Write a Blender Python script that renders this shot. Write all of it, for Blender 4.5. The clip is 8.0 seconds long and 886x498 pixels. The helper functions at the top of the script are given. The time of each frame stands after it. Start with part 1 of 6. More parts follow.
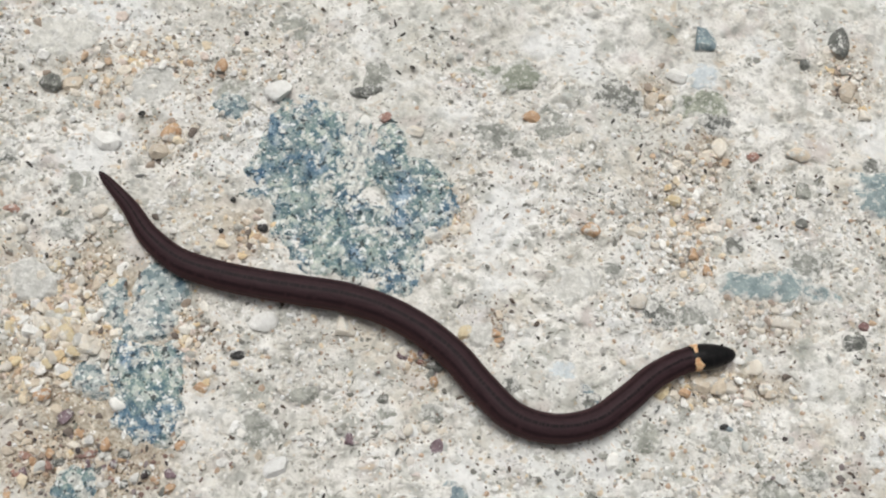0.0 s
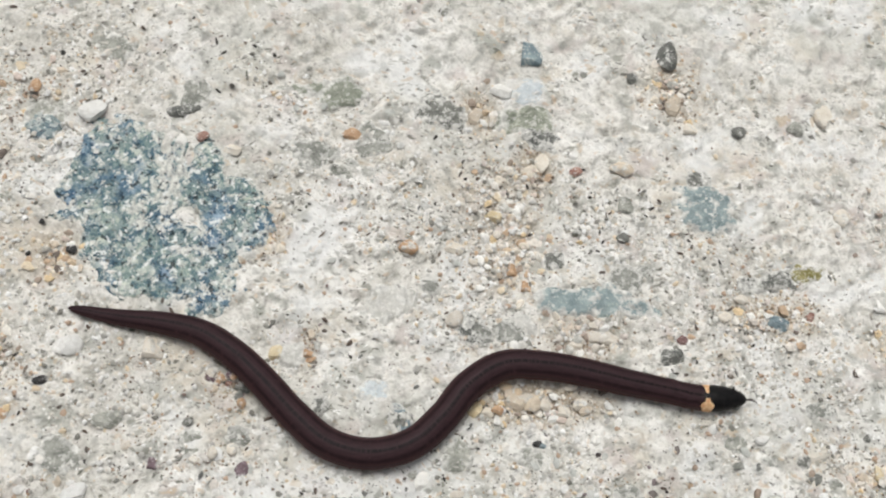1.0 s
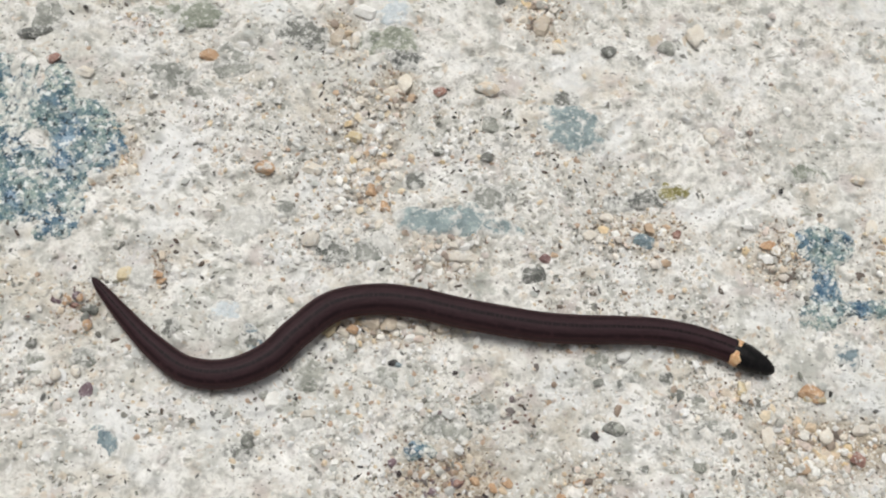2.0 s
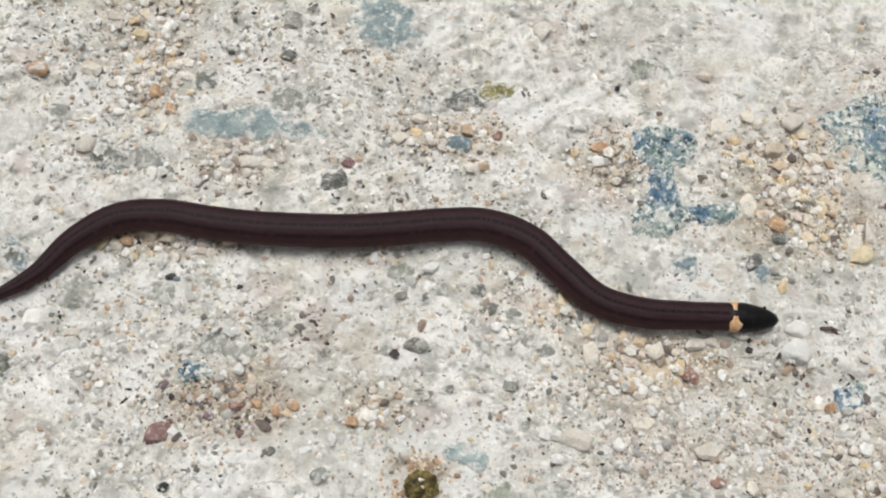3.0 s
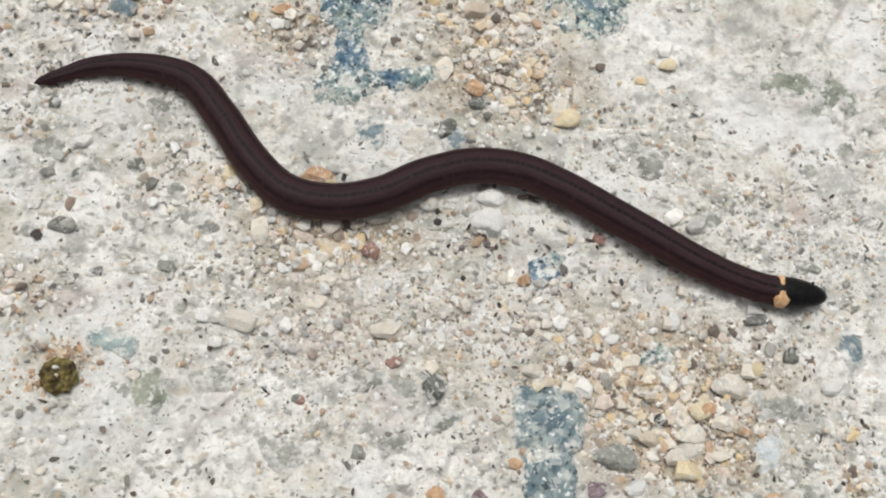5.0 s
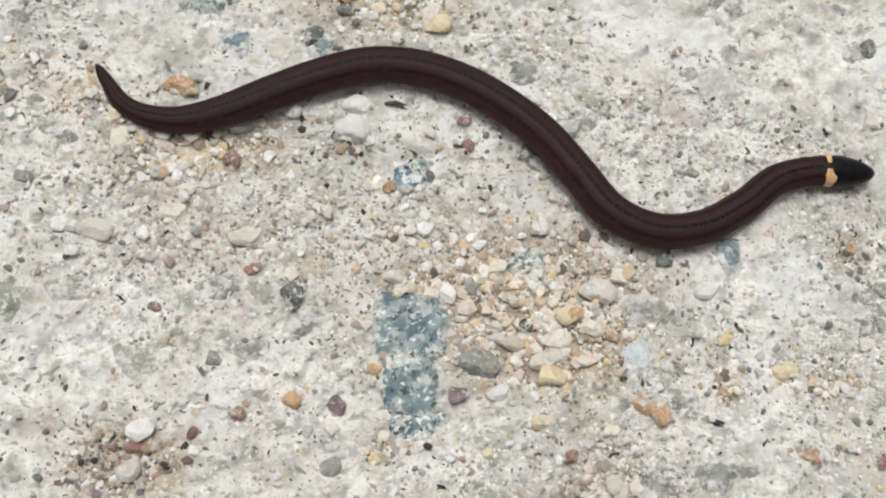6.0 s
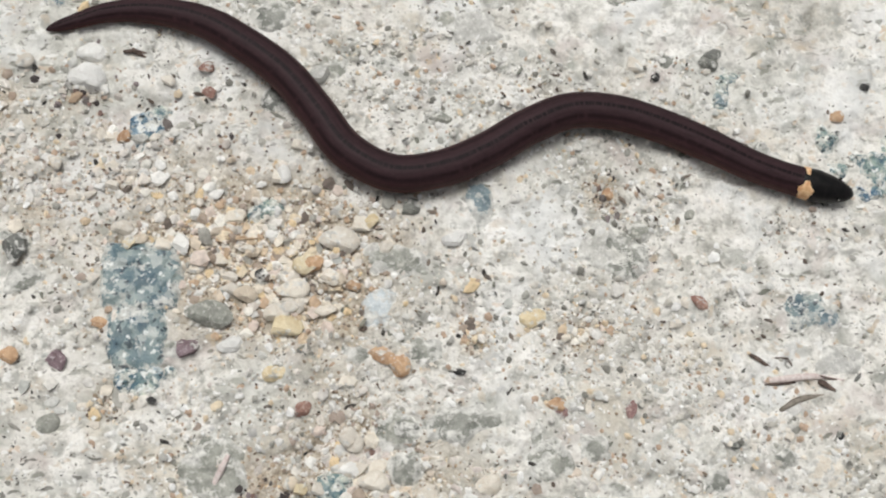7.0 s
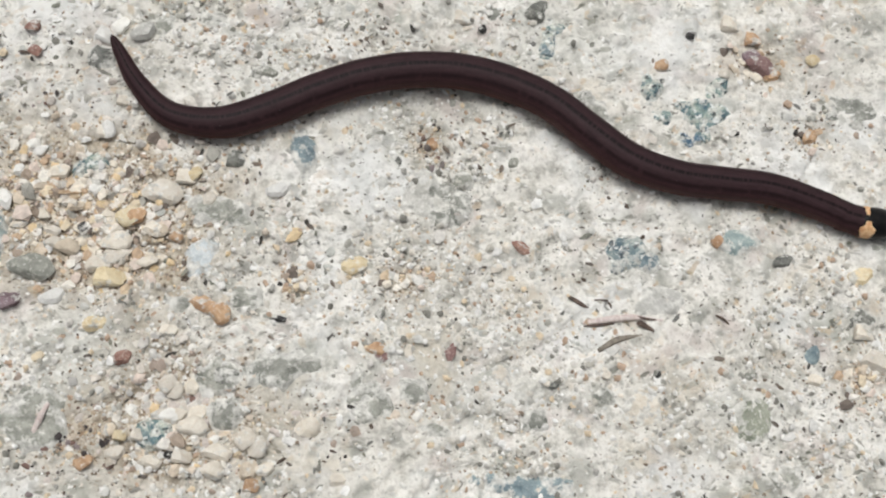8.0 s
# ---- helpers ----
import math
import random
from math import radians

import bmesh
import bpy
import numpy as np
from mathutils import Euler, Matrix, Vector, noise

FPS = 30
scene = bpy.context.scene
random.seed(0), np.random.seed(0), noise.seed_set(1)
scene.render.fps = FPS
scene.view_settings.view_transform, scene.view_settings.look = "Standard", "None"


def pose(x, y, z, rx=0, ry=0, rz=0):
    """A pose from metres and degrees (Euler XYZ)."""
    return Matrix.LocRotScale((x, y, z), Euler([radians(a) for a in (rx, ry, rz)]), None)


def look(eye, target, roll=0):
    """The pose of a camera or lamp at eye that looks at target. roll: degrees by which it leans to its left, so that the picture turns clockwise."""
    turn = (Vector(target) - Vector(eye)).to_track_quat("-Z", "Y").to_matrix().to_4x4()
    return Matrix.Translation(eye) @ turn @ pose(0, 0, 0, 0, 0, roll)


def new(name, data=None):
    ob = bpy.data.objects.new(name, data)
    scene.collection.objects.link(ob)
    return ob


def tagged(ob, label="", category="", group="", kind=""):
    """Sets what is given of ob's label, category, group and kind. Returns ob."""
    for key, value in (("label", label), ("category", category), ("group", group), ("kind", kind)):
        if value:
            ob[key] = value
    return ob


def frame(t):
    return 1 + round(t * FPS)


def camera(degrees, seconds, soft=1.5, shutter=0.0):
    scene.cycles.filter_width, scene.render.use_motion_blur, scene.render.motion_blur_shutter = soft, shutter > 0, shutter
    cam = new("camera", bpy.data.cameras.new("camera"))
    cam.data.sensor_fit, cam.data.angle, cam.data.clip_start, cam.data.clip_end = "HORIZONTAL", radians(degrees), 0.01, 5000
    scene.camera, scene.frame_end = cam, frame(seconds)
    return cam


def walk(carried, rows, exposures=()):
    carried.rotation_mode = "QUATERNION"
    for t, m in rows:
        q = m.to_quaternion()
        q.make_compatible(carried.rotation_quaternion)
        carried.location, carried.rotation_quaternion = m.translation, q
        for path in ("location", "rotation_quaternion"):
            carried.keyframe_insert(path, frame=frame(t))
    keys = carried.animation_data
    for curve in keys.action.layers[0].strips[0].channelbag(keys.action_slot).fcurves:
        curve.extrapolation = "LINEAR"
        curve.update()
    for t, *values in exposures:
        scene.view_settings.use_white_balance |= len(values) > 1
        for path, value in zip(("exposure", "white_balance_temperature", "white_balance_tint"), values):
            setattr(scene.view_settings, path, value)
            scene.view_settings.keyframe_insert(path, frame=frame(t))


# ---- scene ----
CM = 0.01
LENGTH = 12.9            # the snake, in centimetres
cam = camera(44.0, 8.0, soft=2.15)
PATH = [
    (0, pose(0.00002, -0.07709, 0.18238, 19.671, -5.371, 0.037)),
    (0.2, pose(0.00515, -0.07758, 0.18221, 19.626, -5.446, -0.027)),
    (0.3, pose(0.00685, -0.07818, 0.18189, 19.534, -5.508, -0.123)),
    (0.5, pose(0.01012, -0.07794, 0.18199, 19.153, -5.490, -0.257)),
    (0.7, pose(0.01456, -0.07748, 0.18263, 19.774, -5.640, -0.533)),
    (0.8, pose(0.01883, -0.07723, 0.18324, 20.090, -5.838, -0.699)),
    (1, pose(0.02796, -0.07584, 0.18430, 20.422, -6.449, -1.170)),
    (1.2, pose(0.03254, -0.07521, 0.18496, 20.164, -6.793, -1.403)),
    (1.3, pose(0.03505, -0.07611, 0.18472, 20.152, -6.830, -1.521)),
    (1.5, pose(0.03889, -0.07666, 0.18498, 19.542, -7.172, -1.799)),
    (1.7, pose(0.04284, -0.08116, 0.18354, 19.650, -7.268, -2.076)),
    (2.8, pose(0.07938, -0.09187, 0.16623, 19.856, -5.576, -2.570)),
    (3, pose(0.08796, -0.09442, 0.16305, 19.077, -5.921, -2.958)),
    (3.2, pose(0.09593, -0.09455, 0.16245, 18.630, -5.898, -3.194)),
    (3.3, pose(0.09771, -0.09521, 0.16073, 18.768, -6.233, -3.375)),
    (3.5, pose(0.10261, -0.09574, 0.15977, 18.764, -6.258, -3.612)),
    (3.7, pose(0.10729, -0.09663, 0.15731, 18.668, -6.594, -3.800)),
    (3.8, pose(0.11020, -0.09725, 0.15620, 18.534, -6.682, -3.968)),
    (4, pose(0.11657, -0.09781, 0.15408, 18.466, -7.078, -4.345)),
    (4.2, pose(0.12299, -0.09991, 0.15262, 18.524, -7.161, -4.560)),
    (4.3, pose(0.12485, -0.10122, 0.15207, 18.349, -7.277, -4.697)),
    (4.5, pose(0.12828, -0.10431, 0.15081, 18.336, -7.549, -4.966)),
    (4.7, pose(0.12900, -0.10515, 0.15085, 18.167, -7.885, -5.204)),
    (5.8, pose(0.15080, -0.11097, 0.14950, 14.138, -5.475, -5.389)),
    (6, pose(0.15615, -0.11561, 0.14904, 15.491, -5.414, -5.641)),
    (6.2, pose(0.16454, -0.11923, 0.14888, 16.558, -5.474, -5.901)),
    (6.3, pose(0.16800, -0.11954, 0.14854, 16.480, -5.408, -6.010)),
    (6.5, pose(0.17457, -0.12436, 0.14673, 18.143, -6.034, -6.518)),
    (6.7, pose(0.18185, -0.12475, 0.14541, 16.965, -6.046, -6.653)),
    (6.8, pose(0.18518, -0.12590, 0.14550, 16.743, -5.847, -6.698)),
    (7, pose(0.19006, -0.12572, 0.14568, 15.889, -5.836, -6.861)),
    (7.2, pose(0.19383, -0.12789, 0.14593, 15.966, -5.748, -7.085)),
    (7.3, pose(0.19586, -0.12839, 0.14629, 15.972, -5.942, -7.218)),
    (7.5, pose(0.19999, -0.13122, 0.14699, 16.077, -6.198, -7.476)),
    (7.7, pose(0.20778, -0.13566, 0.14653, 15.978, -6.121, -7.707)),
    (7.8, pose(0.21005, -0.13581, 0.14740, 15.757, -6.045, -7.863)),
    (8, pose(0.21202, -0.13468, 0.14943, 15.363, -6.125, -8.142)),
]
walk(cam, PATH)

# ---- light: open shade under a pale sky, brightest from beyond the top of the path ----
world = bpy.data.worlds.new("sky")
scene.world = world
world.use_nodes = True
sky = world.node_tree.nodes.new("ShaderNodeTexSky")
sky.sky_type = "NISHITA"
sky.sun_disc = False
sky.sun_elevation, sky.sun_rotation = radians(72), radians(-17)
sky.dust_density, sky.air_density, sky.ozone_density = 8.0, 0.6, 0.5
cloud = world.node_tree.nodes.new("ShaderNodeHueSaturation")   # thin white cloud takes most of the blue out
cloud.inputs["Saturation"].default_value = 0.25
world.node_tree.links.new(sky.outputs[0], cloud.inputs["Color"])
world.node_tree.links.new(cloud.outputs[0], world.node_tree.nodes["Background"].inputs[0])
world.node_tree.nodes["Background"].inputs[1].default_value = 0.105
sun = new("sun", bpy.data.lights.new("sun", "SUN"))
sun.data.energy, sun.data.angle, sun.data.color = 2.1, radians(26), (0.985, 0.985, 0.945)
sun.matrix_world = look((-0.09, 0.29, 0.95), (0, 0, 0))
scene.view_settings.exposure = -0.48


# ---- materials ----
def material(name, rough=0.8, spec=0.3):
    m = bpy.data.materials.new(name)
    m.use_nodes = True
    b = m.node_tree.nodes["Principled BSDF"]
    b.inputs["Roughness"].default_value = rough
    b.inputs["Specular IOR Level"].default_value = spec
    return m, m.node_tree, b


def node(tree, kind, **inputs):
    n = tree.nodes.new(kind)
    for key, value in inputs.items():
        n.inputs[key.replace("_", " ")].default_value = value
    return n


def noise_tex(tree, where, scale, detail=3.0, rough=0.55):
    n = node(tree, "ShaderNodeTexNoise", Scale=scale, Detail=detail, Roughness=rough)
    tree.links.new(where, n.inputs["Vector"])
    return n


def ramp(tree, fac, stops):
    n = tree.nodes.new("ShaderNodeValToRGB")
    el = n.color_ramp.elements
    while len(el) < len(stops):
        el.new(0.5)
    for e, (p, c) in zip(el, stops):
        e.position, e.color = p, (*c, 1)
    tree.links.new(fac, n.inputs["Fac"])
    return n


def mix(tree, fac, a, b, blend="MIX"):
    n = tree.nodes.new("ShaderNodeMix")
    n.data_type, n.blend_type = "RGBA", blend
    for value, key in ((fac, 0), (a, 6), (b, 7)):
        if isinstance(value, (int, float)):
            n.inputs[key].default_value = value
        elif isinstance(value, tuple):
            n.inputs[key].default_value = (*value, 1)
        else:
            tree.links.new(value, n.inputs[key])
    return n.outputs[2]


def bump(tree, height, bsdf, strength, distance):
    n = node(tree, "ShaderNodeBump", Strength=strength, Distance=distance)
    tree.links.new(height, n.inputs["Height"])
    tree.links.new(n.outputs[0], bsdf.inputs["Normal"])


def concrete_material():
    m, t, b = material("weathered_concrete", 0.9, 0.2)
    pos = t.nodes.new("ShaderNodeTexCoord").outputs["Object"]
    big = noise_tex(t, pos, 45, 4, 0.6)
    mid = noise_tex(t, pos, 260, 4, 0.65)
    fine = noise_tex(t, pos, 1500, 3, 0.6)
    base = ramp(t, mid.outputs[0], [(0.27, (0.30, 0.30, 0.28)), (0.36, (0.55, 0.545, 0.515)), (0.45, (0.77, 0.765, 0.735)), (0.60, (0.88, 0.875, 0.855))])
    stain = ramp(t, big.outputs[0], [(0.30, (0.70, 0.69, 0.66)), (0.5, (0.92, 0.91, 0.89)), (0.66, (1.0, 1.0, 1.0))])
    c = mix(t, 1.0, base.outputs[0], stain.outputs[0], "MULTIPLY")
    grit = ramp(t, fine.outputs[0], [(0.30, (0.55, 0.53, 0.50)), (0.5, (0.98, 0.97, 0.95)), (0.7, (1.05, 1.04, 1.02))])
    c = mix(t, 0.6, c, grit.outputs[0], "MULTIPLY")
    # grey and greenish films over stones just under the skin
    for scale, low, tint, amount in ((95, 0.60, (0.36, 0.37, 0.33), 0.75), (250, 0.605, (0.29, 0.295, 0.265), 0.65), (60, 0.57, (0.62, 0.57, 0.48), 0.6), (140, 0.60, (0.58, 0.51, 0.42), 0.6), (33, 0.53, (0.54, 0.55, 0.51), 0.4), (420, 0.615, (0.44, 0.44, 0.40), 0.5)):
        off = t.nodes.new("ShaderNodeMapping")
        off.inputs["Location"].default_value = (low * scale, scale * 0.37, 0.0)
        t.links.new(pos, off.inputs["Vector"])
        film = ramp(t, noise_tex(t, off.outputs[0], scale, 5, 0.62).outputs[0], [(low, (0, 0, 0)), (low + 0.07, (amount,) * 3)])
        c = mix(t, film.outputs[0], c, tint)
    # paler stones buried just under the skin, with soft outlines
    for scale, low, tint, amount in ((175, 0.57, (0.38, 0.385, 0.35), 0.7), (120, 0.58, (0.52, 0.455, 0.43), 0.6), (300, 0.58, (0.31, 0.31, 0.285), 0.7)):
        off = t.nodes.new("ShaderNodeMapping")
        off.inputs["Location"].default_value = (scale * 0.21, low * 7, 0.0)
        t.links.new(pos, off.inputs["Vector"])
        film = ramp(t, noise_tex(t, off.outputs[0], scale, 2, 0.5).outputs[0], [(low, (0, 0, 0)), (low + 0.12, (amount,) * 3)])
        c = mix(t, film.outputs[0], c, tint)
    lime = ramp(t, noise_tex(t, pos, 52, 4, 0.6).outputs[0], [(0.53, (0, 0, 0)), (0.63, (0.6,) * 3)])
    c = mix(t, lime.outputs[0], c, (0.80, 0.81, 0.805))
    # flecks of dark mineral, small shadows painted as dark dashes, white lime, lying every way
    sway = t.nodes.new("ShaderNodeVectorMath")
    sway.operation = "MULTIPLY_ADD"
    t.links.new(noise_tex(t, pos, 170, 2).outputs["Color"], sway.inputs[0])
    sway.inputs[1].default_value = (0.004, 0.004, 0.0)
    t.links.new(pos, sway.inputs[2])
    thick = ramp(t, noise_tex(t, pos, 75, 3, 0.55).outputs[0], [(0.40, (0.10,) * 3), (0.58, (1, 1, 1))]).outputs[0]
    for scale, low, tint, amount, long, turn in ((950, 0.645, (0.10, 0.095, 0.08), 0.8, 0.62, 0.3), (760, 0.655, (0.13, 0.13, 0.105), 0.8, 0.58, -0.7), (560, 0.64, (0.24, 0.24, 0.205), 0.75, 0.65, 1.2), (640, 0.645, (0.30, 0.30, 0.255), 0.7, 0.5, 0.1),
                                                 (800, 0.62, (0.87, 0.865, 0.84), 0.8, 0.8, 0.0), (420, 0.64, (0.56, 0.45, 0.31), 0.6, 0.8, 0.0), (700, 0.645, (0.60, 0.46, 0.33), 0.6, 0.8, 0.9)):
        off = t.nodes.new("ShaderNodeMapping")
        off.inputs["Location"].default_value = (scale * 0.013, low, 0.0)
        off.inputs["Rotation"].default_value = (0.0, 0.0, turn)
        off.inputs["Scale"].default_value = (long, 1.0, 0.15)
        t.links.new(sway.outputs[0], off.inputs["Vector"])
        fleck = ramp(t, noise_tex(t, off.outputs[0], scale, 2, 0.5).outputs[0], [(low, (0, 0, 0)), (low + 0.035, (amount,) * 3)])
        c = mix(t, mix(t, 1.0, fleck.outputs[0], thick, "MULTIPLY"), c, tint)
    # brown sand where the cement has given way, darkened as shade between grains
    shaded_bed = t.nodes.new("ShaderNodeAttribute")
    shaded_bed.attribute_name = "sandy"
    silt = ramp(t, noise_tex(t, pos, 900, 4, 0.7).outputs[0], [(0.32, (0.20, 0.16, 0.115)), (0.47, (0.40, 0.34, 0.26)), (0.60, (0.56, 0.505, 0.41)), (0.72, (0.72, 0.68, 0.60))])
    amount = ramp(t, shaded_bed.outputs["Fac"], [(0.12, (0, 0, 0)), (0.6, (0.85,) * 3)])
    c = mix(t, amount.outputs[0], c, silt.outputs[0])
    t.links.new(c, b.inputs["Base Color"])
    both = mix(t, 0.5, mid.outputs["Fac"], fine.outputs["Fac"])
    bump(t, both, b, 0.8, 0.0006)
    return m


def rock_material(name, dark, pale, spot, amount=0.4, scale=500, rough=0.75, dusty=True):
    """A mineral: two tones in grains, spots, and a shade of its own for each piece."""
    m, t, b = material(name, rough, 0.35)
    pos = t.nodes.new("ShaderNodeNewGeometry").outputs["Position"]
    n1 = noise_tex(t, pos, scale, 5, 0.75)
    n2 = noise_tex(t, pos, scale * 3.3, 3, 0.6)
    c = ramp(t, n1.outputs[0], [(0.33, dark), (0.62, pale)]).outputs[0]
    s = ramp(t, n2.outputs[0], [(0.56, (0, 0, 0)), (0.64, (amount,) * 3)])
    c = mix(t, s.outputs[0], c, spot)
    r = t.nodes.new("ShaderNodeObjectInfo").outputs["Random"]
    shade = ramp(t, r, [(0.0, (0.86, 0.86, 0.86)), (1.0, (1.10, 1.09, 1.06))])
    c = mix(t, 1.0, c, shade.outputs[0], "MULTIPLY")
    if dusty:
        c = cement_dust(t, b, c, pos, (0.66, 0.655, 0.62), scale * 1.2, 0.555, 0.14)
    t.links.new(c, b.inputs["Base Color"])
    bump(t, n2.outputs[0], b, 0.6, 0.0005)
    return m


def cement_dust(t, b, c, pos, tint, scale=620, low=0.53, reach=0.34):
    """Cement left in the hollows of a worn stone and thicker towards its rim ("cover" on the mesh)."""
    cover = t.nodes.new("ShaderNodeAttribute")
    cover.attribute_name = "cover"
    add = t.nodes.new("ShaderNodeMath")
    add.operation = "MULTIPLY_ADD"
    t.links.new(cover.outputs["Fac"], add.inputs[0])
    add.inputs[1].default_value = reach
    t.links.new(noise_tex(t, pos, scale, 5, 0.7).outputs["Fac"], add.inputs[2])
    film = ramp(t, add.outputs[0], [(low, (0, 0, 0)), (low + 0.035, (0.72,) * 3), (low + 0.13, (0.97,) * 3)])
    tone = ramp(t, noise_tex(t, pos, scale * 1.9, 3, 0.6).outputs[0], [(0.34, tuple(v * 0.62 for v in tint)), (0.52, tint), (0.68, tuple(min(0.84, v * 1.25) for v in tint))])
    return mix(t, film.outputs[0], c, tone.outputs[0])


def teal_granite():
    """Smooth teal-grey stone in broad facets, with dark blue flaws and few pale ones."""
    m, t, b = material("teal_stone", 0.5, 0.4)
    pos = t.nodes.new("ShaderNodeTexCoord").outputs["Object"]
    warp = t.nodes.new("ShaderNodeVectorMath")
    warp.operation = "MULTIPLY_ADD"
    t.links.new(noise_tex(t, pos, 700, 3, 0.6).outputs["Color"], warp.inputs[0])
    warp.inputs[1].default_value = (0.0022,) * 3
    t.links.new(pos, warp.inputs[2])
    v = node(t, "ShaderNodeTexVoronoi", Scale=800.0)
    t.links.new(warp.outputs[0], v.inputs["Vector"])
    sep = t.nodes.new("ShaderNodeSeparateColor")
    t.links.new(v.outputs["Color"], sep.inputs[0])
    c = ramp(t, sep.outputs[0], [(0.0, (0.03, 0.065, 0.10)), (0.18, (0.085, 0.15, 0.185)), (0.42, (0.18, 0.25, 0.26)), (0.68, (0.32, 0.38, 0.365)), (0.86, (0.62, 0.64, 0.61))]).outputs[0]
    tone = ramp(t, noise_tex(t, pos, 260, 4, 0.65).outputs[0], [(0.36, (0.07, 0.125, 0.165)), (0.50, (0.19, 0.255, 0.265)), (0.64, (0.36, 0.41, 0.39))])
    c = mix(t, 0.5, c, tone.outputs[0])
    c = cement_dust(t, b, c, pos, (0.64, 0.64, 0.60), 640, 0.575, 0.12)
    for scale, low, tint in ((900, 0.61, (0.02, 0.035, 0.055)), (1100, 0.63, (0.80, 0.82, 0.80))):
        off = t.nodes.new("ShaderNodeMapping")
        off.inputs["Location"].default_value = (scale * 0.07, low, 0.0)
        t.links.new(pos, off.inputs["Vector"])
        spark = ramp(t, noise_tex(t, off.outputs[0], scale, 2, 0.5).outputs[0], [(low, (0, 0, 0)), (low + 0.05, (0.8,) * 3)])
        c = mix(t, spark.outputs[0], c, tint)
    t.links.new(c, b.inputs["Base Color"])
    bump(t, v.outputs["Distance"], b, 0.4, 0.0006)
    return m


def blue_granite():
    """Blue and teal crushed aggregate, its hollows filled with beige cement."""
    m, t, b = material("blue_aggregate", 0.7, 0.35)
    pos = t.nodes.new("ShaderNodeTexCoord").outputs["Object"]
    v = node(t, "ShaderNodeTexVoronoi", Scale=740.0)
    w = noise_tex(t, pos, 1300, 3, 0.6)
    warp = t.nodes.new("ShaderNodeVectorMath")
    warp.operation = "MULTIPLY_ADD"
    t.links.new(w.outputs["Color"], warp.inputs[0])
    warp.inputs[1].default_value = (0.0018,) * 3
    t.links.new(pos, warp.inputs[2])
    t.links.new(warp.outputs[0], v.inputs["Vector"])
    sep = t.nodes.new("ShaderNodeSeparateColor")
    t.links.new(v.outputs["Color"], sep.inputs[0])
    c = ramp(t, sep.outputs[0], [(0.0, (0.03, 0.045, 0.05)), (0.14, (0.05, 0.115, 0.175)), (0.34, (0.13, 0.20, 0.225)), (0.58, (0.22, 0.285, 0.285)), (0.78, (0.38, 0.43, 0.42)), (0.92, (0.74, 0.75, 0.73))]).outputs[0]
    veins = noise_tex(t, pos, 850, 4, 0.7)
    tone = ramp(t, veins.outputs[0], [(0.32, (0.02, 0.03, 0.035)), (0.43, (0.07, 0.13, 0.175)), (0.54, (0.20, 0.27, 0.27)), (0.64, (0.46, 0.48, 0.44))])
    c = mix(t, 0.55, c, tone.outputs[0])
    deep = ramp(t, noise_tex(t, pos, 150, 3, 0.6).outputs[0], [(0.42, (1.30, 1.30, 1.15)), (0.52, (0.95, 1.0, 1.0)), (0.62, (0.55, 0.76, 1.05))])
    c = mix(t, 0.75, c, deep.outputs[0], "MULTIPLY")
    c = cement_dust(t, b, c, pos, (0.66, 0.66, 0.61), 760, 0.555, 0.085)
    for scale, low, tint in ((1000, 0.61, (0.02, 0.03, 0.035)), (1000, 0.605, (0.80, 0.82, 0.80))):
        off = t.nodes.new("ShaderNodeMapping")
        off.inputs["Location"].default_value = (scale * 0.03, low, 0.0)
        t.links.new(pos, off.inputs["Vector"])
        spark = ramp(t, noise_tex(t, off.outputs[0], scale, 2, 0.5).outputs[0], [(low, (0, 0, 0)), (low + 0.04, (0.85,) * 3)])
        c = mix(t, spark.outputs[0], c, tint)
    t.links.new(c, b.inputs["Base Color"])
    bump(t, w.outputs[0], b, 0.6, 0.0008)
    return m


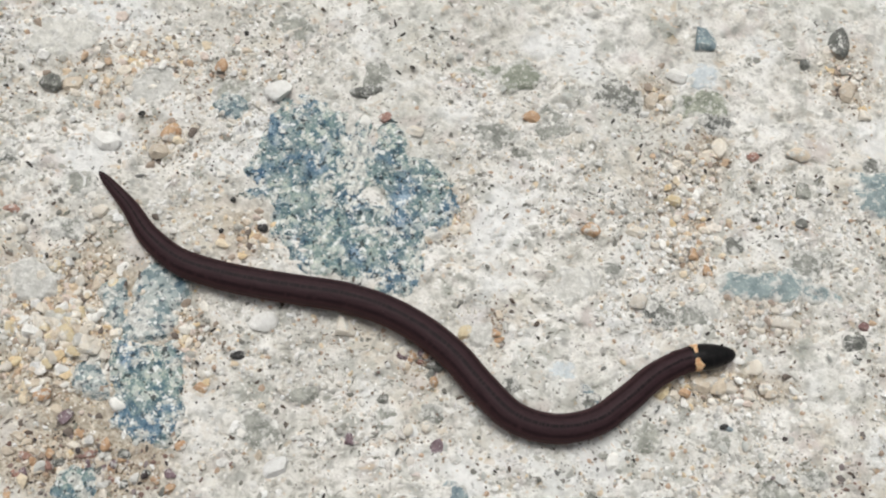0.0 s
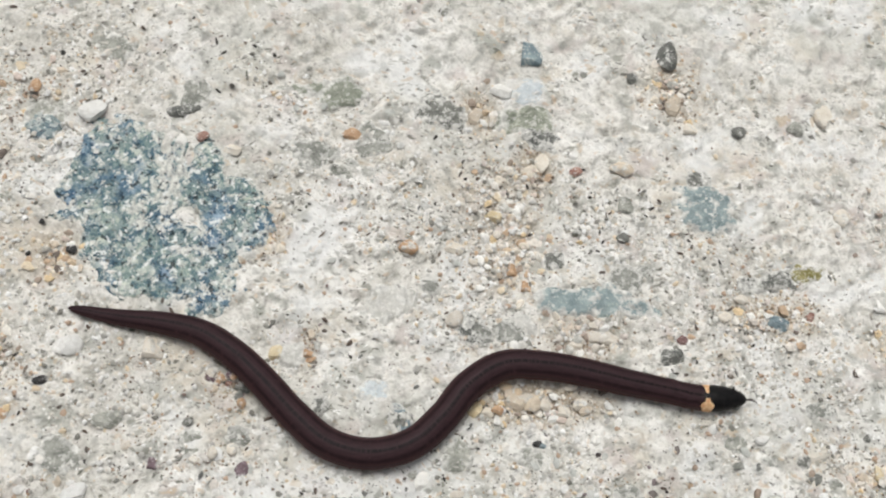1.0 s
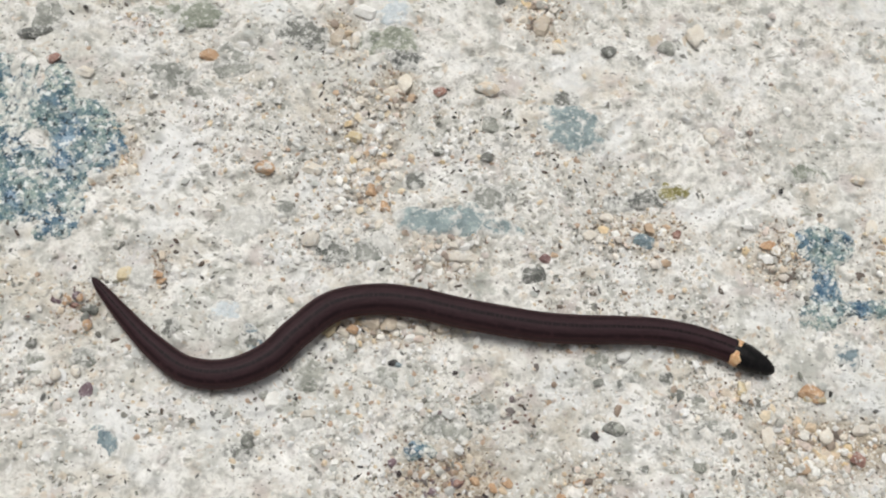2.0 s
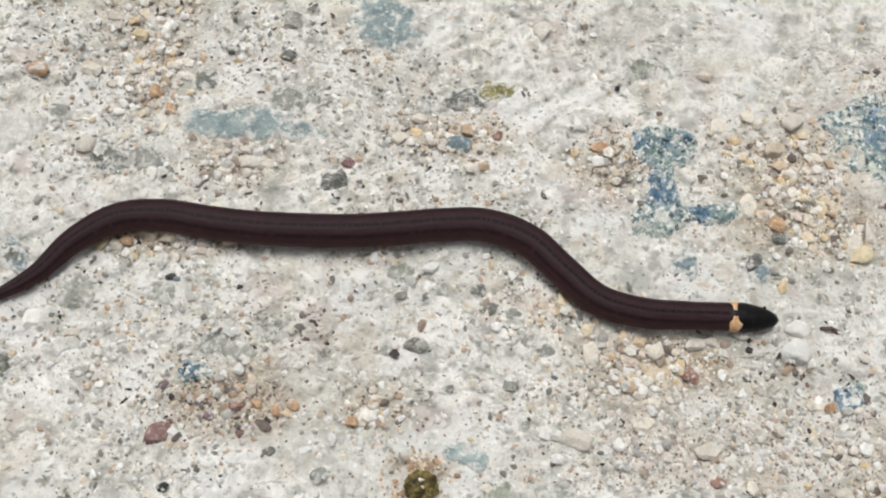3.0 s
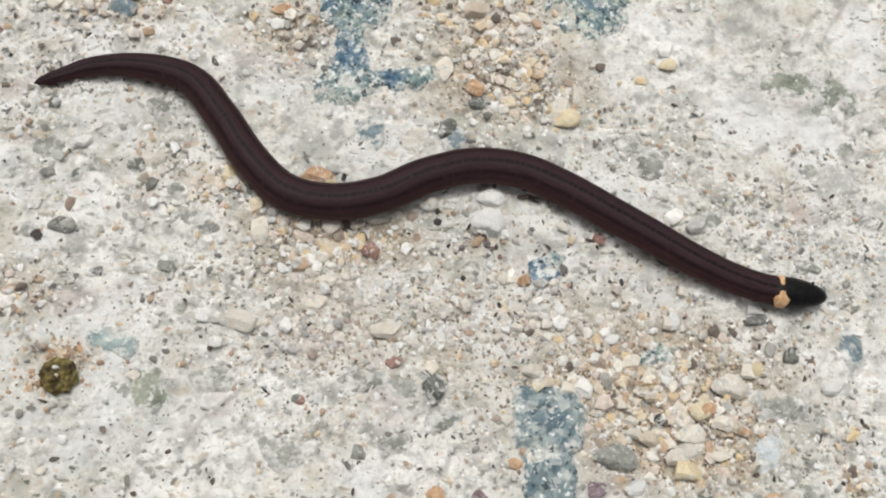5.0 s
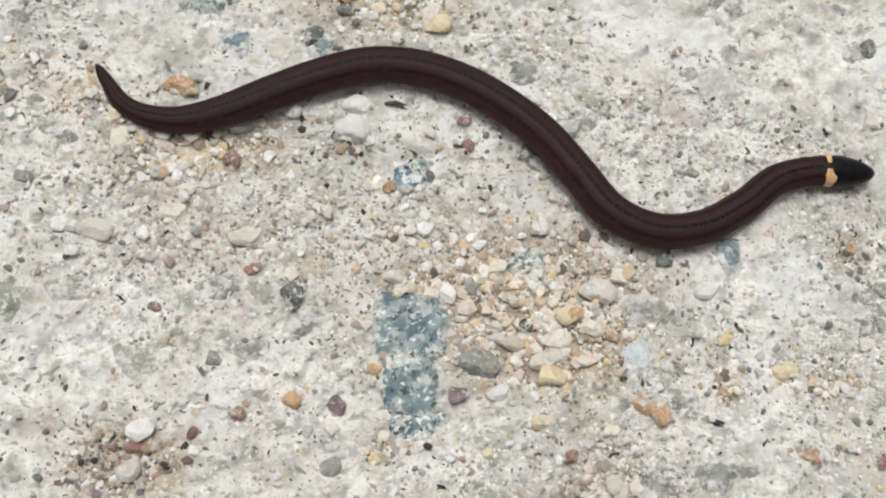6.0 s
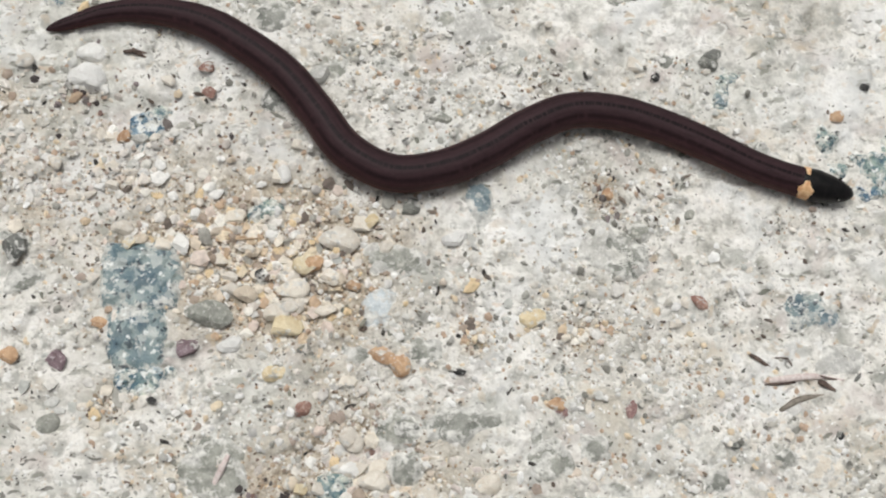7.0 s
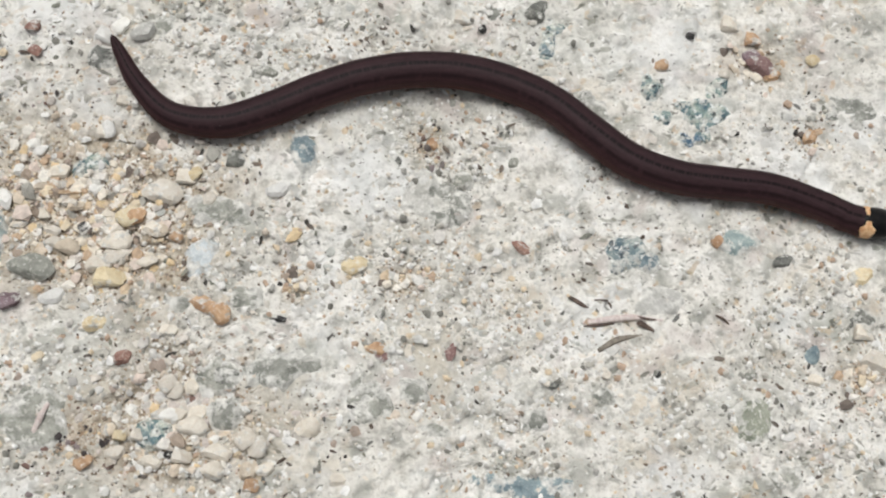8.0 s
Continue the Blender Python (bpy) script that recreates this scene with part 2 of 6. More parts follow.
def skin_material():
    """Smooth brown scales: dark lines along the back and flanks (u runs round the body, v along it)."""
    m, t, b = material("snake_skin", 0.5, 0.09)
    uv = t.nodes.new("ShaderNodeUVMap")
    uv.uv_map = "UVMap"
    sep = t.nodes.new("ShaderNodeSeparateXYZ")
    t.links.new(uv.outputs[0], sep.inputs[0])
    # u: 0 belly, 0.5 spine, 1 belly
    # belly red is raised to stand in for light bounced off the ground
    brown, dark, flank, belly = (0.038, 0.0215, 0.0250), (0.007, 0.0045, 0.006), (0.047, 0.0235, 0.0265), (0.080, 0.034, 0.030)
    c = ramp(t, sep.outputs[0], [(0.0, belly), (0.17, belly), (0.25, belly), (0.32, flank), (0.365, flank), (0.42, brown), (0.58, brown), (0.635, flank), (0.68, flank), (0.75, belly)]).outputs[0]
    for stops, most, along, low in ((((0.355, 0), (0.385, 1), (0.40, 1), (0.425, 0)), 0.62, (6.0, 140.0, 1.0), 0.30), (((0.575, 0), (0.60, 1), (0.615, 1), (0.645, 0)), 0.62, (6.0, 140.0, 1.0), 0.30),
                                    (((0.476, 0), (0.489, 1), (0.511, 1), (0.524, 0)), 0.95, (2.0, 330.0, 1.0), 0.40)):
        line = ramp(t, sep.outputs[0], [(p, (f * most,) * 3) for p, f in stops])
        long = t.nodes.new("ShaderNodeMapping")
        long.inputs["Scale"].default_value = along
        t.links.new(uv.outputs[0], long.inputs["Vector"])
        broken = ramp(t, noise_tex(t, long.outputs[0], 1.0, 1, 0.5).outputs[0], [(low, (0.35,) * 3), (low + 0.14, (1, 1, 1))])
        c = mix(t, mix(t, 1.0, line.outputs[0], broken.outputs[0], "MULTIPLY"), c, dark)
    scale = t.nodes.new("ShaderNodeMapping")
    scale.inputs["Scale"].default_value = (15.0, 105.0, 1.0)
    t.links.new(uv.outputs[0], scale.inputs["Vector"])
    v = node(t, "ShaderNodeTexVoronoi", Scale=1.0)
    v.feature = "DISTANCE_TO_EDGE"
    t.links.new(scale.outputs[0], v.inputs["Vector"])
    edge = ramp(t, v.outputs["Distance"], [(0.0, (0.72, 0.72, 0.72)), (0.12, (1, 1, 1))])
    c = mix(t, 0.45, c, edge.outputs[0], "MULTIPLY")
    n = noise_tex(t, uv.outputs[0], 38, 3)
    patch = ramp(t, n.outputs[0], [(0.3, (0.8, 0.8, 0.8)), (0.7, (1.2, 1.15, 1.12))])
    c = mix(t, 1.0, c, patch.outputs[0], "MULTIPLY")
    dust = t.nodes.new("ShaderNodeMapping")
    dust.inputs["Scale"].default_value = (45.0, 380.0, 1.0)
    t.links.new(uv.outputs[0], dust.inputs["Vector"])
    c = mix(t, ramp(t, noise_tex(t, dust.outputs[0], 1.0, 2, 0.5).outputs[0], [(0.775, (0, 0, 0)), (0.82, (0.4,) * 3)]).outputs[0], c, (0.62, 0.60, 0.57))
    t.links.new(c, b.inputs["Base Color"])
    bump(t, edge.outputs[0], b, 0.3, 0.00012)
    return m


def plain_material(name, colour, rough=0.5, spec=0.4, other=None, scale=900):
    m, t, b = material(name, rough, spec)
    pos = t.nodes.new("ShaderNodeTexCoord").outputs["Object"]
    n = noise_tex(t, pos, scale, 3)
    c = ramp(t, n.outputs[0], [(0.35, colour), (0.65, other or tuple(v * 1.35 for v in colour))])
    t.links.new(c.outputs[0], b.inputs["Base Color"])
    bump(t, n.outputs[0], b, 0.3, 0.0002)
    return m


ROCK = {
    "white": rock_material("white_quartz", (0.74, 0.735, 0.71), (0.86, 0.86, 0.84), (0.66, 0.64, 0.60), 0.35, dusty=False),
    "cream": rock_material("cream_stone", (0.63, 0.58, 0.50), (0.78, 0.74, 0.67), (0.66, 0.56, 0.45), 0.4),
    "amber": rock_material("amber_quartz", (0.58, 0.46, 0.27), (0.74, 0.65, 0.46), (0.76, 0.71, 0.60), 0.5, 420, 0.5),
    "orange": rock_material("orange_stone", (0.38, 0.22, 0.125), (0.62, 0.43, 0.28), (0.70, 0.60, 0.48), 0.5),
    "red": rock_material("brick_red_stone", (0.22, 0.11, 0.09), (0.43, 0.27, 0.22), (0.58, 0.48, 0.43), 0.6),
    "rose": rock_material("rose_stone", (0.16, 0.085, 0.085), (0.30, 0.19, 0.18), (0.46, 0.37, 0.35), 0.5),
    "purple": rock_material("purple_brown_stone", (0.11, 0.07, 0.08), (0.28, 0.21, 0.235), (0.52, 0.48, 0.50), 0.65),
    "tan": rock_material("tan_stone", (0.52, 0.44, 0.35), (0.68, 0.60, 0.49), (0.72, 0.66, 0.57), 0.5),
    "grey": rock_material("grey_stone", (0.17, 0.18, 0.16), (0.40, 0.405, 0.37), (0.56, 0.55, 0.51), 0.7, 380),
    "dark": rock_material("dark_stone", (0.075, 0.08, 0.074), (0.24, 0.245, 0.225), (0.44, 0.44, 0.41), 0.6, 520, 0.6),
    "black": rock_material("black_stone", (0.012, 0.012, 0.013), (0.045, 0.045, 0.045), (0.2, 0.2, 0.19), 0.3, 700, 0.5),
    "slate": rock_material("slate_blue_stone", (0.10, 0.15, 0.185), (0.29, 0.365, 0.39), (0.48, 0.52, 0.52), 0.6, 420),
    "moss": rock_material("mossy_stone", (0.13, 0.12, 0.035), (0.34, 0.31, 0.15), (0.58, 0.55, 0.44), 0.7),
    "pale": rock_material("lime_skinned_stone", (0.44, 0.44, 0.41), (0.66, 0.655, 0.625), (0.78, 0.77, 0.74), 0.6, 420),
    "sky": rock_material("pale_blue_stone", (0.46, 0.525, 0.56), (0.66, 0.705, 0.73), (0.78, 0.80, 0.80), 0.6, 420),
    "lichen": rock_material("grey_green_stone", (0.15, 0.21, 0.225), (0.38, 0.455, 0.455), (0.70, 0.72, 0.69), 0.7, 330),
    "olive": rock_material("olive_grey_stone", (0.15, 0.17, 0.135), (0.36, 0.38, 0.32), (0.60, 0.60, 0.54), 0.6, 330),
    "blue": blue_granite(),
    "teal": teal_granite(),
}
WORDS = {"white": "chalky white quartz", "cream": "cream-coloured", "amber": "translucent amber-yellow", "orange": "rusty orange", "red": "brick-red", "rose": "dull rose-red",
         "purple": "purple-brown speckled", "tan": "tan sandy", "grey": "weathered grey", "dark": "dark grey speckled", "black": "small black", "slate": "slate-blue speckled",
         "moss": "moss-stained olive", "pale": "lime-skinned pale grey", "blue": "blue-grey crystalline", "teal": "smooth teal-grey", "sky": "pale sky-blue", "lichen": "pale grey-green", "olive": "dull olive-grey"}


# ---- the ground: one concrete sheet, finely rough where the snake passes ----
TABLE = np.random.RandomState(7).rand(8, 256, 256)


def lattice(x, y, layer):
    """Smooth noise from 0 to 1 with cells of side 1, each layer turned its own way."""
    c, s = math.cos(0.6 + 0.7 * layer), math.sin(0.6 + 0.7 * layer)
    x, y = x * c - y * s, x * s + y * c
    xi, yi = np.floor(x).astype(int), np.floor(y).astype(int)
    fx, fy = x - xi, y - yi
    fx, fy = fx * fx * (3 - 2 * fx), fy * fy * (3 - 2 * fy)
    grid = TABLE[layer]
    a, b = grid[xi % 256, yi % 256], grid[(xi + 1) % 256, yi % 256]
    c, d = grid[xi % 256, (yi + 1) % 256], grid[(xi + 1) % 256, (yi + 1) % 256]
    return (a * (1 - fx) + b * fx) * (1 - fy) + (c * (1 - fx) + d * fx) * fy


def rise(x, y):
    """Height of the concrete in centimetres at a place in centimetres."""
    x, y = np.asarray(x, float), np.asarray(y, float)
    h = 0.050 * (lattice(x / 1.7, y / 1.7, 0) - 0.5) + 0.055 * (lattice(x / 0.55 + 9, y / 0.55, 1) - 0.5)
    h = h + 0.040 * (lattice(x / 0.24, y / 0.24 + 5, 2) - 0.5) + 0.020 * (lattice(x / 0.11, y / 0.11, 3) - 0.5)
    step = lattice(x / 1.3 + 4, y / 0.9 + 2, 7) * 4 + 0.6 * lattice(x / 0.3, y / 0.3, 5)
    f = step - np.floor(step)
    h = h + 0.075 * (f * f * f - 0.25)
    flake = lattice(x / 0.62 + 11, y / 0.42, 6) * 3 + 0.5 * lattice(x / 0.2, y / 0.2 + 8, 1)
    g = flake - np.floor(flake)
    h = h + 0.052 * (g * g * g - 0.25)
    pit = np.clip(lattice(x / 0.33 + 3, y / 0.3, 4) - 0.80, 0, 1) * 5
    return h - 0.06 * pit * lattice(x / 2.5, y / 2.5, 5)


BEDS = []                # drifts of sand: place, half sizes, weight


def sandy(x, y):
    """How far the cement has given way to sand with shade-browned gaps, from 0 to 1."""
    x, y = np.asarray(x, float), np.asarray(y, float)
    f = np.zeros(x.shape)
    for bx, by, rx, ry, weight in BEDS:
        f += weight * np.exp(-1.1 * (((x - bx) / rx) ** 2 + ((y - by) / ry) ** 2))
    f = f * (0.55 + 0.9 * lattice(x / 0.5 + 6, y / 0.5, 2)) + 0.35 * (lattice(x / 0.21, y / 0.21 + 4, 5) - 0.5) * np.minimum(f * 2, 1)
    return np.clip(f * 1.25, 0, 1)


def steps(lo, hi, step):
    inner = np.arange(lo, hi + step / 2, step)
    out, far, grow = [], 0.0, step
    while far < 6000:
        grow *= 1.35
        far += grow
        out.append(far)
    out = np.array(out)
    return np.concatenate([(lo - out)[::-1], inner, hi + out])


def build_ground():
    xs, ys = steps(-9.0, 33.0, 0.055), steps(-17.0, 5.0, 0.055)
    gx, gy = np.meshgrid(xs, ys, indexing="ij")
    verts = np.stack([gx, gy, rise(gx, gy)], -1).reshape(-1, 3) * CM
    n, k = len(xs), len(ys)
    i = (np.arange(n - 1)[:, None] * k + np.arange(k - 1)[None]).ravel()
    quads = np.stack([i, i + k, i + k + 1, i + 1], -1)
    me = bpy.data.meshes.new("ground")
    me.from_pydata(verts.tolist(), [], quads.tolist())
    me.attributes.new("sandy", "FLOAT", "POINT")
    me.materials.append(concrete_material())
    me.shade_smooth()
    return tagged(new("ground", me), "weathered pale concrete with exposed sand and crushed stone", "ground", kind="structure")


def sink_beds():
    """Lower the cement under the drifts of sand."""
    me = ground.data
    at = np.empty(len(me.vertices) * 3, np.float32)
    me.vertices.foreach_get("co", at)
    at = at.reshape(-1, 3)
    near = (np.abs(at[:, 0] - 0.12) < 0.26) & (np.abs(at[:, 1] + 0.06) < 0.17)
    f = np.zeros(len(at), np.float32)
    f[near] = sandy(at[near, 0] / CM, at[near, 1] / CM)
    at[:, 2] -= BED_DEPTH * CM * f
    me.vertices.foreach_set("co", at.ravel())
    me.attributes["sandy"].data.foreach_set("value", f)
    me.update()


BED_DEPTH = 0.055
ground = build_ground()


# ---- stones ----
def chipped(seed, detail, planes=10):
    """A stone of about unit size with flat worn faces: a ball cut back by random planes."""
    rng = random.Random(seed)
    bm = bmesh.new()
    bmesh.ops.create_icosphere(bm, subdivisions=detail, radius=1.0)
    cuts = []
    for _ in range(planes):
        z, a = rng.uniform(-1, 1), rng.uniform(0, 2 * math.pi)
        s = math.sqrt(1 - z * z)
        cuts.append((Vector((s * math.cos(a), s * math.sin(a), z)), rng.uniform(0.36, 0.74)))
    for v in bm.verts:
        for n, d in cuts:
            over = v.co.dot(n) - d
            if over > 0:
                v.co -= n * over * 0.97
        v.co *= 1.20 + 0.09 * noise.noise(v.co * 2.0 + Vector((seed, 0, 0))) + 0.05 * noise.noise(v.co * 5.5 + Vector((0, seed, 0)))
    return bm


CHIPS = {}


def chip_mesh(colour, variant):
    key = (colour, variant)
    if key not in CHIPS:
        bm = chipped(variant * 13 + 1, 3 if colour not in ("black",) else 2)
        me = bpy.data.meshes.new("chip")
        bm.to_mesh(me)
        bm.free()
        me.materials.append(ROCK[colour])
        me.shade_smooth()
        me.set_sharp_from_angle(angle=radians(24))
        CHIPS[key] = me
    return CHIPS[key]


COUNT = {"pebble": 0, "stone": 0}
BARE = []                # where a stone's face lies free of sand


def pebble(x, y, a, b, turn, colour):
    """A loose pebble in centimetres: place, half length, half width, turn in degrees."""
    COUNT["pebble"] += 1
    BARE.append((x, y, a * 0.85, b * 0.85, turn))
    ob = new("pebble", chip_mesh(colour, COUNT["pebble"] % 7))
    h = 0.60 * min(a, b)
    under = rise(x + a * np.array([0, 0.6, -0.6, 0, 0]), y + a * np.array([0, 0, 0, 0.6, -0.6]))
    z = float(0.4 * under.mean() + 0.6 * under.max()) + 0.10 * h
    rng = random.Random(COUNT["pebble"])
    ob.matrix_world = pose(x * CM, y * CM, z * CM, rng.uniform(-12, 12), rng.uniform(-12, 12), turn) @ Matrix.Diagonal((a * 1.04 * CM, b * 1.04 * CM, h * CM, 1))
    size = "large" if min(a, b) > 0.2 else "small" if min(a, b) > 0.1 else "tiny"
    return tagged(ob, f"{size} {WORDS[colour]} pebble bedded in pale concrete", "pebble", "pebbles on the concrete")


def slab(seed, lobes, material_of, lift=0.050, name="stone", caked=(), bites=(), power=2.4, ragged=1.0):
    """A crushed stone set in the concrete and worn level with it; lobes: (x, y, half length, half width, turn) in centimetres that run together.
    Its face is a fine sheet that dips under the cement along a ragged edge and in hollows; caked: ovals where cement covers it; bites: ovals left out."""
    BARE.extend((lx, ly, a * 0.88, b * 0.88, turn) for lx, ly, a, b, turn in lobes)
    big = max(max(a, b) for _, _, a, b, _ in lobes)
    step = 0.05 if big > 0.5 else 0.032
    x0, x1 = min(l[0] - max(l[2:4]) for l in lobes) - 0.15, max(l[0] + max(l[2:4]) for l in lobes) + 0.15
    y0, y1 = min(l[1] - max(l[2:4]) for l in lobes) - 0.15, max(l[1] + max(l[2:4]) for l in lobes) + 0.15
    gx, gy = np.meshgrid(np.arange(x0, x1, step), np.arange(y0, y1, step), indexing="ij")
    depth = np.full(gx.shape, -9.0)
    for lx, ly, a, b, turn in lobes:
        c, s = math.cos(radians(turn)), math.sin(radians(turn))
        u, v = ((gx - lx) * c + (gy - ly) * s) / a, (-(gx - lx) * s + (gy - ly) * c) / b
        depth = np.maximum(depth, (1 - (np.abs(u) ** power + np.abs(v) ** power) ** (1 / power)) * min(a, b))
    for lx, ly, a, b, turn in bites:
        c, s = math.cos(radians(turn)), math.sin(radians(turn))
        u, v = ((gx - lx) * c + (gy - ly) * s) / a, (-(gx - lx) * s + (gy - ly) * c) / b
        depth = np.minimum(depth, (np.sqrt(u * u + v * v) - 1) * min(a, b))
    wild = min(1.0, big / 0.32) * ragged
    depth = depth + wild * (0.20 * (lattice(gx / 0.42 + seed, gy / 0.42, 1) - 0.5) + 0.13 * (lattice(gx / 0.15, gy / 0.15 + seed, 2) - 0.5)) + 0.02
    edge = np.clip(1 - depth / 0.10, 0, 2.2)
    z = rise(gx, gy) * 0.4 + lift - 0.045 * edge ** 2 + 0.014 * (lattice(gx / 0.13, gy / 0.13, 6) - 0.5)
    hollow = np.clip(lattice(gx / 0.34 + 2, gy / 0.34 + seed, 3) - 0.62, 0, 1) + 0.5 * np.clip(lattice(gx / 0.14, gy / 0.14 + seed, 4) - 0.66, 0, 1)
    z = z - 0.07 * hollow * wild
    cover = np.clip(1 - depth / (0.15 * wild + 0.05), 0, 1.5)
    for lx, ly, a, b, turn in caked:
        c, s = math.cos(radians(turn)), math.sin(radians(turn))
        far = (((gx - lx) * c + (gy - ly) * s) / a) ** 2 + ((-(gx - lx) * s + (gy - ly) * c) / b) ** 2
        cover = np.maximum(cover, np.clip(1.9 - 0.9 * far, 0, 1.6))
    inside = depth > -0.10
    keep = inside[:-1, :-1] & inside[1:, :-1] & inside[1:, 1:] & inside[:-1, 1:]
    index = np.arange(gx.size).reshape(gx.shape)
    quads = np.stack([index[:-1, :-1], index[1:, :-1], index[1:, 1:], index[:-1, 1:]], -1)[keep]
    used, quads = np.unique(quads, return_inverse=True)
    verts = np.stack([gx, gy, z], -1).reshape(-1, 3)[used] * CM
    me = bpy.data.meshes.new(name)
    me.from_pydata(verts.tolist(), [], quads.reshape(-1, 4).tolist())
    me.attributes.new("cover", "FLOAT", "POINT").data.foreach_set("value", cover.ravel()[used].astype(np.float32))
    me.materials.append(material_of)
    me.shade_smooth()
    ob = new(name, me)
    ob.parent = ground
    return ob


def stone(x, y, a, b, turn, colour):
    COUNT["stone"] += 1
    ob = slab(COUNT["stone"], [(x, y, a * 1.12, b * 1.12, turn)], ROCK["pale" if colour == "white" else colour], 0.044 if colour in ("blue", "slate", "dark", "teal", "lichen", "olive") else 0.030,
              caked=((x + 0.2 * a, y - 0.2 * b, a * 0.4, b * 0.4, turn),) if colour == "blue" else ())
    return tagged(ob, f"{WORDS['pale' if colour == 'white' else colour]} stone flush with the concrete")


# ---- sand: grains in drifts, and scattered over the cement ----
MIX = {
    "tan": ((0.74, 0.68, 0.58), (0.80, 0.77, 0.70), (0.66, 0.57, 0.46), (0.83, 0.82, 0.78), (0.73, 0.63, 0.47), (0.38, 0.31, 0.25), (0.78, 0.72, 0.62), (0.54, 0.40, 0.28), (0.76, 0.73, 0.67), (0.72, 0.57, 0.36), (0.80, 0.77, 0.72), (0.66, 0.53, 0.38), (0.70, 0.60, 0.53), (0.17, 0.14, 0.12), (0.76, 0.71, 0.64), (0.42, 0.41, 0.37)),
    "cream": ((0.72, 0.69, 0.63), (0.76, 0.745, 0.70), (0.67, 0.62, 0.555), (0.78, 0.775, 0.745), (0.58, 0.555, 0.52), (0.46, 0.45, 0.43), (0.66, 0.58, 0.49), (0.73, 0.68, 0.61), (0.70, 0.69, 0.66), (0.66, 0.62, 0.57), (0.62, 0.56, 0.52), (0.72, 0.705, 0.67), (0.40, 0.33, 0.28)),
    "red": ((0.36, 0.28, 0.22), (0.52, 0.45, 0.37), (0.20, 0.14, 0.12), (0.60, 0.55, 0.47), (0.40, 0.30, 0.21), (0.17, 0.15, 0.14), (0.64, 0.60, 0.53), (0.22, 0.14, 0.12), (0.58, 0.53, 0.48), (0.06, 0.05, 0.05), (0.50, 0.46, 0.42), (0.24, 0.20, 0.20)),
    "orange": ((0.52, 0.34, 0.20), (0.46, 0.32, 0.21), (0.60, 0.49, 0.36), (0.35, 0.24, 0.16), (0.57, 0.42, 0.28), (0.66, 0.59, 0.49), (0.40, 0.30, 0.22), (0.52, 0.33, 0.20)),
    # brown crumbs whose dark tones put shade into the gaps between larger grains
    "shaded_bed": ((0.30, 0.235, 0.17), (0.42, 0.33, 0.24), (0.57, 0.50, 0.41), (0.20, 0.155, 0.12), (0.66, 0.61, 0.53), (0.46, 0.37, 0.28), (0.27, 0.215, 0.165)),
    "speck": ((0.05, 0.045, 0.04), (0.25, 0.245, 0.20), (0.13, 0.11, 0.095), (0.20, 0.205, 0.17), (0.30, 0.29, 0.26), (0.035, 0.032, 0.03), (0.20, 0.165, 0.135), (0.16, 0.16, 0.15), (0.10, 0.075, 0.06)),
    "flake": ((0.74, 0.735, 0.71), (0.70, 0.68, 0.64), (0.80, 0.80, 0.78), (0.60, 0.60, 0.57), (0.72, 0.70, 0.65), (0.66, 0.65, 0.62), (0.76, 0.74, 0.69), (0.50, 0.51, 0.48), (0.71, 0.66, 0.58), (0.78, 0.775, 0.75)),
    "grit": ((0.72, 0.715, 0.69), (0.66, 0.65, 0.61), (0.80, 0.80, 0.78), (0.54, 0.52, 0.47), (0.44, 0.43, 0.40), (0.72, 0.715, 0.69), (0.60, 0.575, 0.52), (0.50, 0.48, 0.43), (0.74, 0.735, 0.70),
             (0.66, 0.62, 0.55), (0.82, 0.82, 0.80), (0.36, 0.355, 0.32), (0.66, 0.55, 0.40), (0.80, 0.79, 0.76), (0.22, 0.215, 0.19), (0.48, 0.36, 0.27), (0.70, 0.68, 0.64)),
}


def grain_material(palette):
    m, t, b = material(palette + "_sand", 0.7, 0.35)
    r = t.nodes.new("ShaderNodeNewGeometry").outputs["Random Per Island"]
    colours = MIX[palette]
    n = ramp(t, r, [(k / len(colours), c) for k, c in enumerate(colours)])
    n.color_ramp.interpolation = "CONSTANT"
    pos = t.nodes.new("ShaderNodeTexCoord").outputs["Object"]
    tone = ramp(t, noise_tex(t, pos, 1300, 3).outputs[0], [(0.3, (0.75, 0.75, 0.75)), (0.7, (1.15, 1.15, 1.15))])
    t.links.new(mix(t, 0.8, n.outputs[0], tone.outputs[0], "MULTIPLY"), b.inputs["Base Color"])
    return m


DRIFTS = {key: [] for key in MIX}


